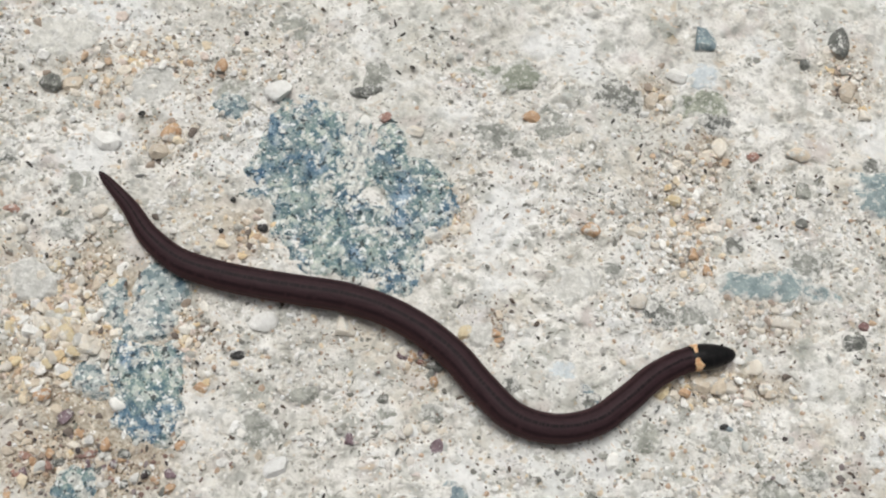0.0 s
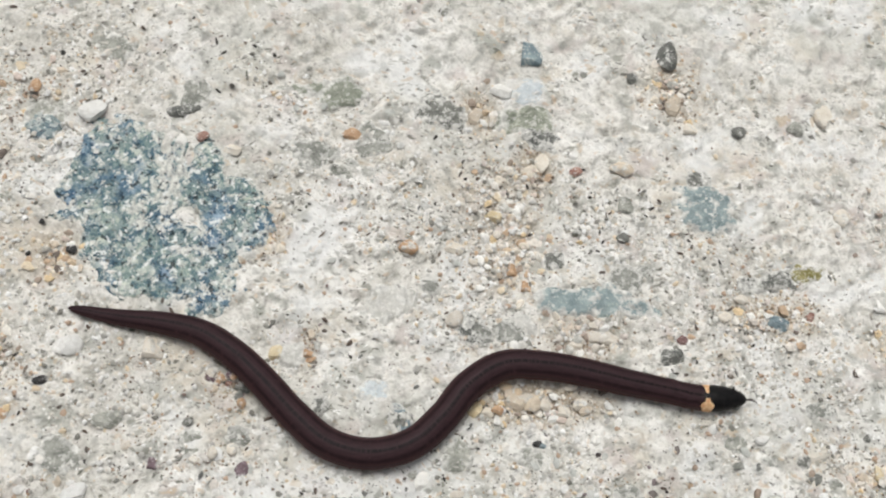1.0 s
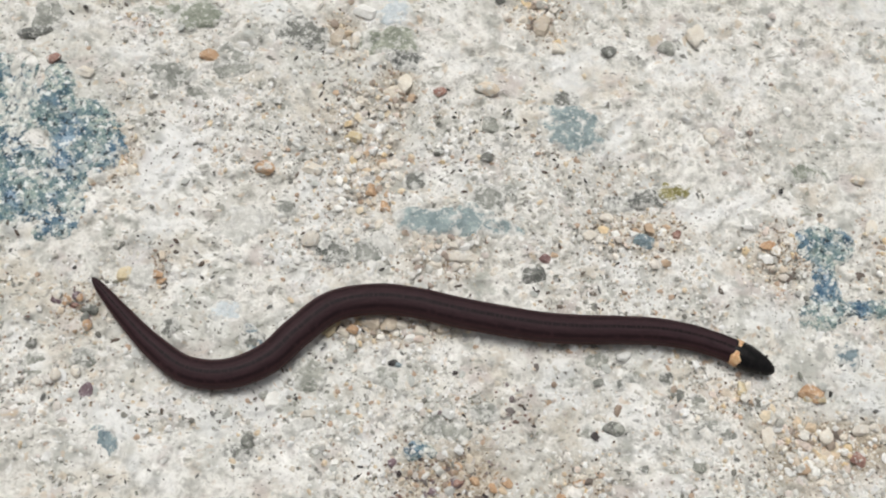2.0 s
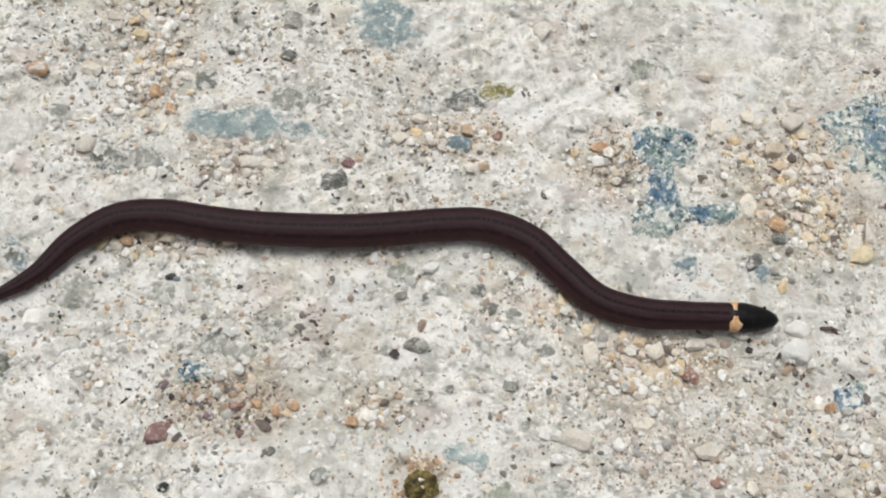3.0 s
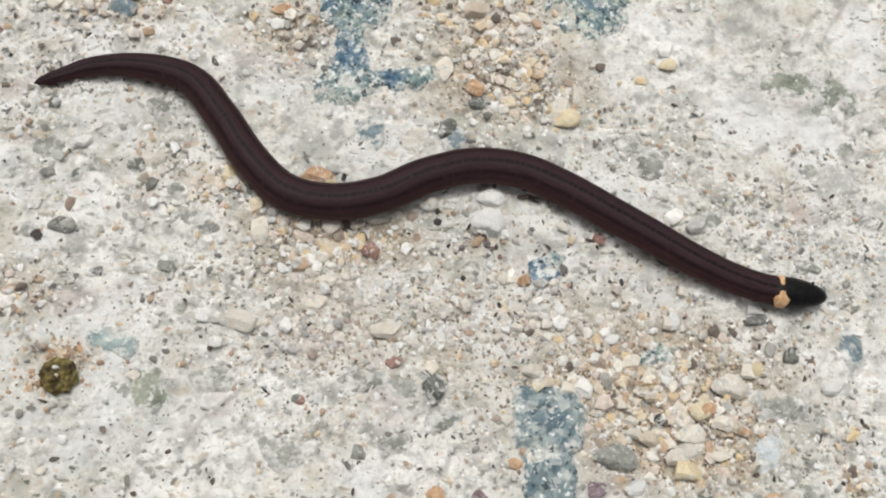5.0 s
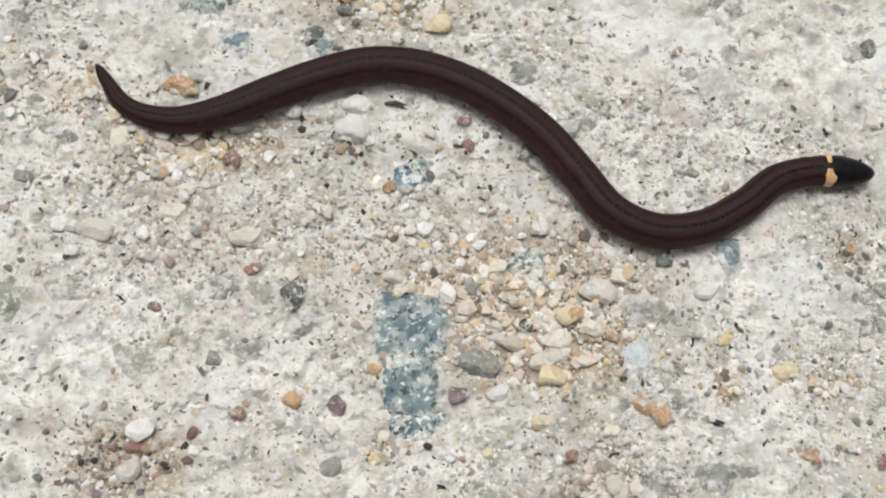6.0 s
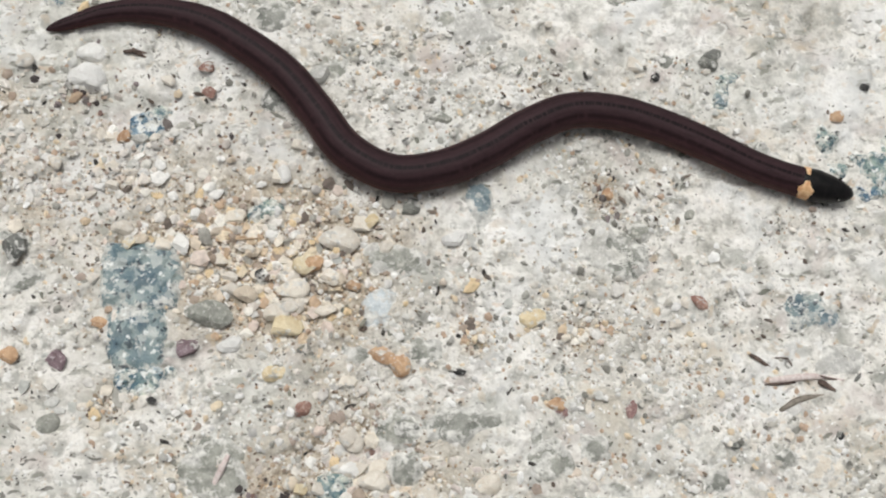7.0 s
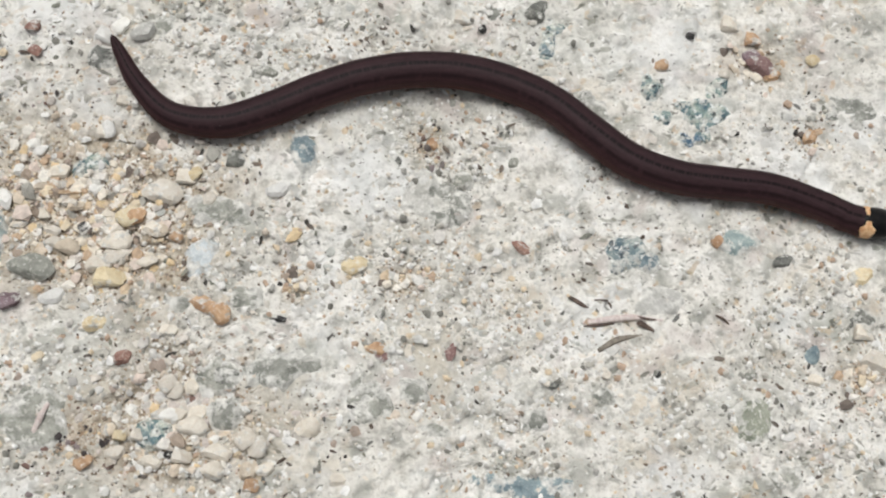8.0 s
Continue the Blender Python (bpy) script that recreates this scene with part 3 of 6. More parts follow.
def sand(x, y, rx, ry, palette, density):
    """A drift of coarse sand, thickest in its middle."""
    rng = np.random.RandomState(len(DRIFTS[palette]) + 31)
    BEDS.append((x, y, rx, ry, min(2.0, density) * {"cream": 0.18, "tan": 0.5, "red": 0.65, "orange": 0.6}[palette]))
    n = int(rx * ry * (460 if palette == "cream" else 600) * density)
    r, a = np.abs(rng.randn(n)) * 0.6, rng.rand(n) * 2 * math.pi
    coarse, power = {"cream": (0.065, 4.6), "red": (0.07, 4.2), "orange": (0.05, 2.5)}.get(palette, (0.09, 4.8))
    size = 0.022 + coarse * rng.rand(n) ** power
    DRIFTS[palette].append(np.stack([x + r * rx * np.cos(a), y + r * ry * np.sin(a), size], -1))
    # fine brown sand, dark enough to paint shade between the grains
    if density >= 0.3:
        n = int(n * (0.9 if palette == "cream" else 1.6))
        r, a = np.abs(rng.randn(n)) * 0.55, rng.rand(n) * 2 * math.pi
        DRIFTS["shaded_bed"].append(np.stack([x + r * rx * np.cos(a), y + r * ry * np.sin(a), 0.012 + 0.020 * rng.rand(n) ** 1.5], -1))


COARSE = {"tan": ("cream", "tan", "amber", "white", "cream", "tan", "amber", "cream", "white", "cream", "pale", "cream"), "cream": ("cream", "white", "pale", "cream", "white"), "red": ("tan", "cream", "purple", "pale", "dark", "tan", "orange", "red")}


def grain(row, palette, seed):
    """One of the coarsest grains, bedded in the concrete."""
    rng = random.Random(seed)
    ob = new("grain", chip_mesh(rng.choice(COARSE[palette]), rng.randrange(7)))
    ob.parent = ground
    x, y, r = row
    ob.matrix_world = pose(x * CM, y * CM, (float(rise(x, y) - 0.7 * BED_DEPTH * sandy(x, y)) + 0.15 * r) * CM, rng.uniform(-20, 20), rng.uniform(-20, 20), rng.uniform(0, 360)) @ Matrix.Diagonal((r * 1.2 * CM, r * CM, r * 0.65 * CM, 1))


def build_sand():
    bm = bmesh.new()
    bmesh.ops.create_icosphere(bm, subdivisions=1, radius=1.0)
    ball = np.array([v.co for v in bm.verts])
    tris = np.array([[v.index for v in f.verts] for f in bm.faces])
    bm.free()
    sink_beds()
    for palette, drifts in DRIFTS.items():
        if not drifts:
            continue
        rows = np.concatenate(drifts)
        free = np.ones(len(rows), bool)
        for bx, by, a, b, turn in BARE:
            c, s = math.cos(radians(turn)), math.sin(radians(turn))
            dx, dy = rows[:, 0] - bx, rows[:, 1] - by
            free &= ((dx * c + dy * s) / a) ** 2 + ((dy * c - dx * s) / b) ** 2 > 1
        lucky = np.random.RandomState(9).rand(len(rows)) < 0.06
        rows = rows[free | lucky]
        coarse = np.flatnonzero(rows[:, 2] > (0.062 if palette == "red" else 0.078))[:110] if palette in COARSE else []
        for k in coarse:
            grain(rows[k], palette, int(k))
        rows = np.delete(rows, coarse, 0)
        rng = np.random.RandomState(len(rows))
        n = len(rows)
        shape = ball[None] * (1 + 0.20 * rng.randn(n, len(ball), 1)).clip(0.6, 1.5)
        shape = shape * np.stack([rng.uniform(0.8, 1.35, n), rng.uniform(0.7, 1.1, n), rng.uniform(0.4, 0.7, n)], -1)[:, None]
        if palette in ("flake", "speck"):
            shape = shape * (np.array([1.0, 0.95, 0.55]) if palette == "flake" else np.array([1.35, 0.75, 0.5]))
        shape[..., 2] += shape[..., 0] * rng.uniform(-0.22, 0.22, n)[:, None] + shape[..., 1] * rng.uniform(-0.22, 0.22, n)[:, None]
        a = rng.rand(n) * 2 * math.pi
        c, s = np.cos(a)[:, None], np.sin(a)[:, None]
        x, y = shape[..., 0] * c - shape[..., 1] * s, shape[..., 0] * s + shape[..., 1] * c
        shape = np.stack([x, y, shape[..., 2]], -1) * rows[:, None, 2:3]
        foot = np.stack([rows[:, 0], rows[:, 1], rise(rows[:, 0], rows[:, 1]) - BED_DEPTH * sandy(rows[:, 0], rows[:, 1]) + rows[:, 2] * (rng.uniform(-0.25, 0.35, n) if palette != "shaded_bed" else rng.uniform(-0.1, 0.2, n))], -1)
        verts = (shape + foot[:, None]).reshape(-1, 3) * CM
        faces = (tris[None] + (np.arange(n) * len(ball))[:, None, None]).reshape(-1, 3)
        me = bpy.data.meshes.new("sand_grains")
        me.from_pydata(verts.tolist(), [], faces.tolist())
        me.materials.append(grain_material(palette))
        word = {"tan": "tan and amber", "cream": "cream and white", "red": "red-brown", "orange": "rusty orange", "grit": "mixed grey and white", "speck": "tiny black", "shaded_bed": "fine shade-browned", "flake": "flat pale cement chips and"}[palette]
        tagged(new("sand_grains", me), f"{word} coarse sand grains lying on the concrete", "sand", kind="stuff")


# large blue stones, worn level with the cement
tagged(slab(201, [(-0.83, 0.33, 0.88, 1.24, -6), (0.27, -1.04, 1.20, 0.81, -7), (1.21, -0.19, 0.63, 0.78, 2), (0.66, 0.51, 0.39, 0.72, -14), (-0.61, 1.20, 0.66, 0.38, 3), (0.14, 0.50, 0.30, 0.75, -5)], ROCK["blue"], caked=((0.14, 0.55, 0.27, 0.85, -5), (-0.35, -0.2, 0.12, 0.3, 20), (0.6, -0.9, 0.3, 0.12, 10)),
            bites=((-1.72, -0.90, 0.45, 0.62, 20), (1.85, 0.62, 0.3, 0.3, 0)), power=3.0, ragged=1.5), "large blue-grey crystalline stone with a white dusty wedge")
tagged(slab(211, [(-2.18, 1.49, 0.24, 0.24, 3)], ROCK["teal"]), "small dark blue stone chip flush with the concrete")
tagged(slab(202, [(-3.19, -3.80, 0.52, 0.66, 1), (-3.67, -3.25, 0.20, 0.34, 1), (-2.87, -3.33, 0.24, 0.27, 1), (-3.05, -4.45, 0.33, 0.19, 1)], ROCK["blue"], bites=((-3.27, -3.18, 0.16, 0.14, 0),), power=3.2), "dark blue crystalline stone in coarse sand")
tagged(slab(212, [(-3.08, -2.00, 0.40, 0.42, 2), (-3.26, -2.60, 0.38, 0.30, 2)], ROCK["teal"], caked=((-3.42, -2.55, 0.2, 0.3, 0), (-3.0, -2.78, 0.2, 0.12, 0)), power=3.0), "pale teal stone dusted with cement and sand")
tagged(slab(213, [(-3.86, -2.31, 0.17, 0.31, 2)], ROCK["teal"]), "narrow teal stone chip in coarse sand")
tagged(slab(203, [(14.58, -2.10, 0.50, 0.40, -1), (14.51, -2.79, 0.25, 0.50, -1), (14.37, -3.41, 0.40, 0.28, -1), (15.10, -3.31, 0.55, 0.14, 5)], ROCK["blue"], caked=((14.40, -3.35, 0.16, 0.12, 0),), ragged=0.75), "small blue crystalline stone with a narrow neck")
tagged(slab(204, [(18.25, -2.04, 0.58, 0.66, -23), (17.69, -1.62, 0.24, 0.20, 0), (18.50, -2.45, 0.30, 0.22, -1), (18.18, -1.41, 0.36, 0.18, 0)], ROCK["blue"], caked=((17.95, -1.75, 0.2, 0.25, 0),), bites=((17.80, -2.25, 0.22, 0.2, 0),), ragged=1.2), "blue-grey crystalline stone dusted with cement")
tagged(slab(205, [(16.87, -8.62, 0.46, 0.45, -5)], ROCK["teal"], power=4.5, ragged=0.45), "squarish teal stone worn level in sand")
tagged(slab(215, [(16.78, -9.46, 0.35, 0.41, -6)], ROCK["teal"], power=3.4, ragged=0.5, caked=((16.70, -9.10, 0.22, 0.07, 10),)), "darker teal stone chip in sand")
tagged(slab(216, [(16.88, -10.02, 0.31, 0.17, -6)], ROCK["blue"]), "white-flecked blue stone chip in sand")
tagged(slab(206, [(26.88, -7.53, 0.15, 0.22, -5), (27.02, -7.95, 0.33, 0.20, -5), (27.46, -7.94, 0.34, 0.28, -5), (27.88, -7.64, 0.23, 0.15, -5), (27.91, -7.94, 0.20, 0.15, -5), (27.22, -8.25, 0.26, 0.10, -5)], ROCK["blue"], ragged=1.1), "patchy blue crystalline stone half covered by cement")
stone(3.77, 1.45, 0.24, 0.29, 3, "grey")
stone(6.70, 2.55, 0.31, 0.27, 3, "sky")
stone(5.12, 2.05, 0.48, 0.27, -25, "dark")
stone(3.17, 2.37, 0.41, 0.27, 3, "olive")
stone(2.36, 2.45, 0.49, 0.08, 3, "olive")
stone(6.65, 1.88, 0.44, 0.24, 3, "olive")
stone(7.00, 1.54, 0.32, 0.19, -31, "dark")
stone(7.06, -0.88, 0.19, 0.16, 2, "dark")
stone(5.49, -2.24, 0.25, 0.20, -41, "dark")
stone(3.99, -1.71, 0.41, 0.30, 2, "white")
stone(8.41, -1.19, 0.32, 0.18, 2, "grey")
stone(7.51, -1.66, 0.74, 0.22, 2, "lichen")
stone(8.45, -1.79, 0.37, 0.19, 2, "lichen")
stone(6.43, -2.11, 0.21, 0.17, 2, "white")
pebble(9.06, -2.68, 0.22, 0.19, 32, "dark")
pebble(9.32, -2.39, 0.10, 0.09, 0, "rose")
stone(3.78, -3.30, 0.20, 0.16, 1, "sky")
stone(4.15, -3.86, 0.18, 0.15, 1, "dark")
stone(0.82, -4.19, 0.25, 0.25, 1, "grey")
stone(1.53, -4.08, 0.17, 0.13, 1, "grey")
stone(-1.32, -4.47, 0.31, 0.28, 1, "grey")
stone(5.15, -4.45, 0.25, 0.24, 1, "grey")
stone(-4.13, -3.65, 0.20, 0.25, 1, "teal")
stone(-4.80, -0.96, 0.33, 0.19, 2, "grey")
stone(-4.22, -5.29, 0.25, 0.25, 1, "blue")
stone(-4.70, -0.10, 0.29, 0.24, 2, "grey")
stone(-5.96, 0.33, 0.14, 0.13, 2, "dark")
stone(2.61, 1.10, 0.38, 0.28, 3, "grey")
stone(-5.32, 2.75, 0.60, 0.36, 3, "white")
stone(-3.61, 1.84, 0.35, 0.41, 3, "white")
stone(-1.12, 3.23, 0.39, 0.29, -41, "grey")
stone(-2.62, 0.14, 0.16, 0.13, 2, "grey")
stone(-2.07, 1.69, 0.41, 0.30, 25, "grey")
stone(10.02, 0.18, 0.57, 0.44, -12, "lichen")
stone(9.91, 0.75, 0.18, 0.14, 1, "dark")
stone(11.90, -1.08, 0.28, 0.14, 11, "moss")
stone(11.08, -1.28, 0.41, 0.15, 1, "dark")
stone(5.07, -5.27, 0.28, 0.17, 29, "white")
stone(14.57, -0.66, 0.35, 0.15, 1, "olive")
stone(13.23, -1.64, 0.16, 0.18, 1, "white")
stone(4.75, -1.45, 0.16, 0.13, 1, "grey")
stone(5.64, -2.26, 0.14, 0.24, 31, "dark")
stone(10.91, -1.33, 0.22, 0.11, 1, "grey")
stone(0.47, 2.28, 0.30, 0.23, 2, "grey")
stone(6.42, -4.48, 0.19, 0.14, -1, "grey")
stone(10.08, -4.22, 0.16, 0.12, -0, "grey")
stone(14.68, -4.19, 0.16, 0.21, -1, "slate")
stone(15.91, -4.29, 0.18, 0.17, -45, "slate")
stone(15.36, -4.28, 0.24, 0.15, -1, "cream")
stone(17.13, -6.44, 0.25, 0.17, 30, "blue")
stone(10.06, -4.37, 0.09, 0.05, -2, "grey")
stone(11.27, -5.14, 0.10, 0.08, -2, "grey")
stone(11.88, -4.96, 0.10, 0.07, -2, "grey")
stone(10.80, -7.05, 0.31, 0.15, -20, "lichen")
stone(18.88, -6.19, 0.15, 0.13, -2, "dark")
stone(7.08, -5.71, 0.20, 0.10, -2, "blue")
stone(11.65, -3.65, 0.26, 0.15, -1, "grey")
stone(12.26, -7.76, 0.25, 0.11, -3, "grey")
stone(7.11, -7.50, 0.18, 0.13, -3, "grey")
stone(14.34, -7.91, 0.29, 0.15, -3, "grey")
stone(15.27, -7.99, 0.21, 0.13, -3, "grey")
stone(6.15, -2.23, 0.25, 0.19, -1, "grey")
stone(7.51, -5.41, 0.32, 0.15, -2, "grey")
stone(7.18, -5.31, 0.24, 0.17, -2, "grey")
stone(11.12, -7.78, 0.21, 0.11, -3, "grey")
stone(21.34, -3.60, 0.89, 0.21, -12, "olive")
stone(22.15, -3.91, 0.42, 0.21, -18, "olive")
stone(14.47, -7.89, 0.31, 0.14, -19, "grey")
stone(11.37, -7.83, 0.24, 0.26, -4, "olive")
stone(11.11, -8.54, 0.22, 0.13, -4, "white")
stone(15.45, -8.47, 0.24, 0.16, -4, "grey")
stone(14.67, -8.80, 0.19, 0.12, -4, "grey")
stone(22.14, -4.84, 0.21, 0.14, -2, "grey")
stone(20.50, -5.75, 0.18, 0.13, -2, "grey")
stone(18.97, -4.82, 0.22, 0.17, -2, "grey")
stone(21.85, -5.30, 0.32, 0.21, -2, "white")
stone(19.69, -9.94, 0.21, 0.09, -5, "grey")
stone(20.53, -10.01, 0.15, 0.16, -5, "grey")
stone(21.62, -7.95, 0.16, 0.24, 11, "slate")
stone(18.61, -7.82, 0.11, 0.07, 16, "blue")
stone(20.03, -9.32, 0.20, 0.23, -5, "sky")
stone(20.40, -8.74, 0.25, 0.12, -4, "grey")
stone(11.86, -6.76, 0.11, 0.15, -4, "grey")
stone(12.29, -5.49, 0.19, 0.14, -4, "grey")
stone(13.18, -8.79, 0.30, 0.20, -5, "grey")
stone(17.27, -9.64, 0.14, 0.08, -5, "grey")
stone(23.58, -8.99, 0.34, 0.25, -4, "grey")
stone(20.09, -11.04, 0.27, 0.17, -5, "grey")
stone(18.63, -4.56, 0.19, 0.13, -3, "grey")
stone(18.94, -4.90, 0.21, 0.17, -3, "grey")
stone(24.14, -5.00, 0.16, 0.25, -3, "grey")
stone(23.99, -4.12, 0.19, 0.12, -3, "grey")
stone(22.06, -4.08, 0.31, 0.19, -3, "grey")
stone(22.35, -5.83, 0.16, 0.11, -3, "grey")
stone(11.94, -5.43, 0.19, 0.12, -3, "grey")
stone(26.04, -10.00, 0.24, 0.20, -6, "teal")
stone(26.34, -10.12, 0.15, 0.14, -7, "slate")
stone(25.41, -6.66, 0.17, 0.30, -27, "blue")
stone(27.72, -9.96, 0.26, 0.19, -6, "lichen")
stone(23.43, -8.97, 0.29, 0.26, -6, "white")
stone(20.71, -10.00, 0.12, 0.18, -7, "grey")
stone(23.91, -11.46, 0.14, 0.16, -7, "cream")
stone(24.23, -11.74, 0.21, 0.17, -7, "white")
stone(25.86, -12.18, 0.19, 0.17, -7, "cream")
stone(27.39, -12.58, 0.23, 0.27, -7, "olive")
stone(22.05, -11.57, 0.21, 0.32, -7, "grey")
stone(20.20, -11.03, 0.17, 0.14, -7, "dark")
stone(19.18, -11.66, 0.16, 0.13, -8, "blue")
stone(20.12, -11.52, 0.19, 0.14, -7, "grey")
stone(20.18, -8.66, 0.23, 0.17, -6, "grey")
stone(23.94, -13.03, 0.54, 0.13, -8, "slate")
stone(17.61, -11.26, 0.36, 0.36, -7, "grey")
stone(22.25, -5.87, 0.15, 0.13, -5, "grey")
stone(29.91, -8.12, 0.37, 0.25, -6, "grey")
stone(27.66, -13.44, 0.25, 0.15, -8, "grey")
stone(20.80, -11.03, 0.26, 0.11, -7, "grey")
stone(23.81, -8.62, 0.12, 0.10, -6, "grey")
stone(22.71, -11.54, 0.19, 0.16, -7, "grey")
stone(21.13, -6.63, 0.11, 0.08, -5, "dark")
stone(29.28, -11.34, 0.28, 0.16, -27, "dark")
stone(29.90, -10.34, 0.18, 0.12, -6, "grey")
stone(26.38, -10.78, 0.28, 0.17, -7, "white")
stone(24.28, -12.17, 0.17, 0.14, -7, "grey")
stone(25.32, -11.99, 0.16, 0.09, -7, "grey")
stone(22.90, -12.15, 0.23, 0.11, -8, "grey")
stone(25.99, -7.91, 0.33, 0.10, -72, "grey")
stone(22.37, -5.78, 0.14, 0.13, -4, "white")
stone(21.46, -5.11, 0.12, 0.11, -3, "grey")
stone(24.68, -6.03, 0.09, 0.09, -4, "grey")
stone(21.12, -11.01, 0.46, 0.18, -6, "grey")
stone(22.02, -11.75, 0.18, 0.30, -36, "grey")
stone(11.28, -4.55, 0.10, 0.10, -2, "dark")
stone(10.73, -4.53, 0.14, 0.09, -2, "grey")
stone(10.42, -4.69, 0.10, 0.08, -2, "dark")
stone(9.69, -4.62, 0.18, 0.10, 20, "grey")
stone(9.82, -5.46, 0.11, 0.08, -3, "grey")
stone(11.00, -5.77, 0.09, 0.07, -3, "grey")
stone(11.23, -5.40, 0.09, 0.07, -3, "grey")
stone(14.88, -8.00, 0.17, 0.11, -4, "grey")
stone(23.23, -8.79, 0.21, 0.27, -25, "pale")
stone(19.81, -5.80, 0.14, 0.16, -4, "grey")
stone(22.29, -11.01, 0.12, 0.09, -7, "rose")
stone(4.10, -5.66, 0.16, 0.10, -1, "dark")
stone(4.28, -3.91, 0.12, 0.22, 32, "slate")
stone(3.37, 0.92, 0.15, 0.10, -32, "grey")
stone(8.15, -5.14, 0.22, 0.17, -1, "grey")
stone(1.94, -5.41, 0.16, 0.20, -1, "slate")
stone(2.87, -3.59, 0.12, 0.12, 0, "dark")
stone(-5.30, -1.90, 0.42, 0.31, 2, "pale")
stone(2.36, -2.69, 0.22, 0.22, 2, "pale")
stone(3.24, 0.73, 0.19, 0.12, -31, "grey")
pebble(-1.26, 1.79, 0.27, 0.21, 3, "white")
pebble(-4.30, 0.70, 0.25, 0.19, -30, "white")
pebble(-0.01, -2.62, 0.21, 0.20, 2, "cream")
pebble(-1.42, -2.57, 0.25, 0.18, 2, "white")
pebble(-1.01, -5.06, 0.22, 0.16, 21, "white")
pebble(6.20, 2.52, 0.20, 0.17, 3, "white")
pebble(0.26, 1.26, 0.11, 0.13, 3, "white")
pebble(0.68, 1.35, 0.13, 0.10, 3, "red")
pebble(0.32, 1.89, 0.28, 0.13, 3, "dark")
pebble(-1.98, 1.41, 0.07, 0.09, 3, "white")
pebble(-3.76, 1.24, 0.07, 0.06, 3, "black")
pebble(-1.97, 3.00, 0.06, 0.06, 3, "black")
pebble(-2.02, -0.35, 0.06, 0.06, 2, "black")
pebble(-1.47, -0.88, 0.09, 0.09, 2, "black")
pebble(-2.17, -0.96, 0.05, 0.05, 2, "black")
pebble(-1.75, -3.17, 0.12, 0.09, 1, "black")
pebble(-1.80, -3.37, 0.06, 0.04, 1, "black")
pebble(-3.23, 0.88, 0.18, 0.18, 3, "orange")
pebble(-3.34, 0.50, 0.20, 0.16, 3, "tan")
pebble(5.96, -0.06, 0.15, 0.12, 2, "amber")
pebble(3.36, 1.46, 0.16, 0.13, 3, "orange")
pebble(7.60, 0.86, 0.14, 0.09, 2, "red")
pebble(7.56, 1.21, 0.10, 0.11, 3, "white")
pebble(6.76, 3.30, 0.24, 0.26, 3, "slate")
pebble(9.52, 3.45, 0.21, 0.32, 3, "dark")
pebble(8.83, 2.91, 0.12, 0.13, 3, "dark")
pebble(5.23, -0.70, 0.17, 0.13, 2, "cream")
pebble(4.39, -0.73, 0.15, 0.13, 2, "orange")
pebble(7.91, -2.33, 0.17, 0.12, 2, "cream")
pebble(-0.60, -3.82, 0.23, 0.17, 1, "grey")
pebble(0.14, -4.56, 0.10, 0.11, 1, "purple")
pebble(1.58, -4.65, 0.11, 0.13, 1, "purple")
pebble(4.59, -4.89, 0.14, 0.17, 1, "white")
pebble(-2.33, -3.73, 0.11, 0.10, 1, "orange")
pebble(-5.39, 1.75, 0.18, 0.16, 3, "dark")
pebble(-4.42, -4.29, 0.13, 0.11, 1, "purple")
pebble(-4.84, -3.93, 0.13, 0.11, 1, "orange")
pebble(-4.24, -3.08, 0.20, 0.18, 1, "cream")
pebble(-2.42, 2.26, 0.12, 0.14, 3, "orange")
pebble(-5.01, 1.77, 0.18, 0.16, 3, "tan")
pebble(1.20, 1.13, 0.15, 0.13, 3, "cream")
pebble(-5.78, -0.68, 0.13, 0.08, 2, "red")
pebble(6.96, 1.01, 0.15, 0.19, 3, "cream")
pebble(5.71, 1.96, 0.13, 0.19, 3, "tan")
pebble(6.48, -1.42, 0.11, 0.11, 2, "orange")
pebble(7.15, -3.18, 0.16, 0.14, 1, "cream")
pebble(7.37, -3.57, 0.14, 0.11, 1, "cream")
pebble(6.21, -3.50, 0.16, 0.16, 1, "tan")
pebble(6.71, -3.59, 0.11, 0.09, 1, "cream")
pebble(5.55, -3.66, 0.14, 0.12, 1, "amber")
pebble(-4.26, -0.67, 0.13, 0.13, 2, "cream")
pebble(8.42, 0.20, 0.17, 0.18, 1, "grey")
pebble(8.35, -0.42, 0.13, 0.11, 1, "dark")
pebble(7.50, -0.38, 0.11, 0.09, 1, "dark")
pebble(11.16, -2.02, 0.18, 0.17, 0, "slate")
pebble(12.00, 1.89, 0.15, 0.14, 2, "grey")
pebble(10.90, 1.80, 0.17, 0.12, 2, "dark")
pebble(6.58, -4.24, 0.08, 0.07, -0, "black")
pebble(7.55, -4.17, 0.08, 0.09, -0, "white")
pebble(9.67, -3.99, 0.08, 0.09, -0, "white")
pebble(5.17, -5.11, 0.13, 0.08, -1, "cream")
pebble(13.87, -4.85, 0.21, 0.18, -1, "orange")
pebble(10.26, -5.44, 0.15, 0.12, -1, "dark")
pebble(12.74, 0.06, 0.16, 0.19, 1, "cream")
pebble(6.41, -3.45, 0.14, 0.10, -0, "cream")
pebble(6.23, -1.12, 0.12, 0.13, 1, "orange")
pebble(5.15, -2.03, 0.16, 0.14, 0, "cream")
pebble(7.82, -2.38, 0.20, 0.13, -10, "cream")
pebble(7.35, -2.48, 0.12, 0.10, 0, "cream")
pebble(8.44, 0.93, 0.20, 0.14, 2, "tan")
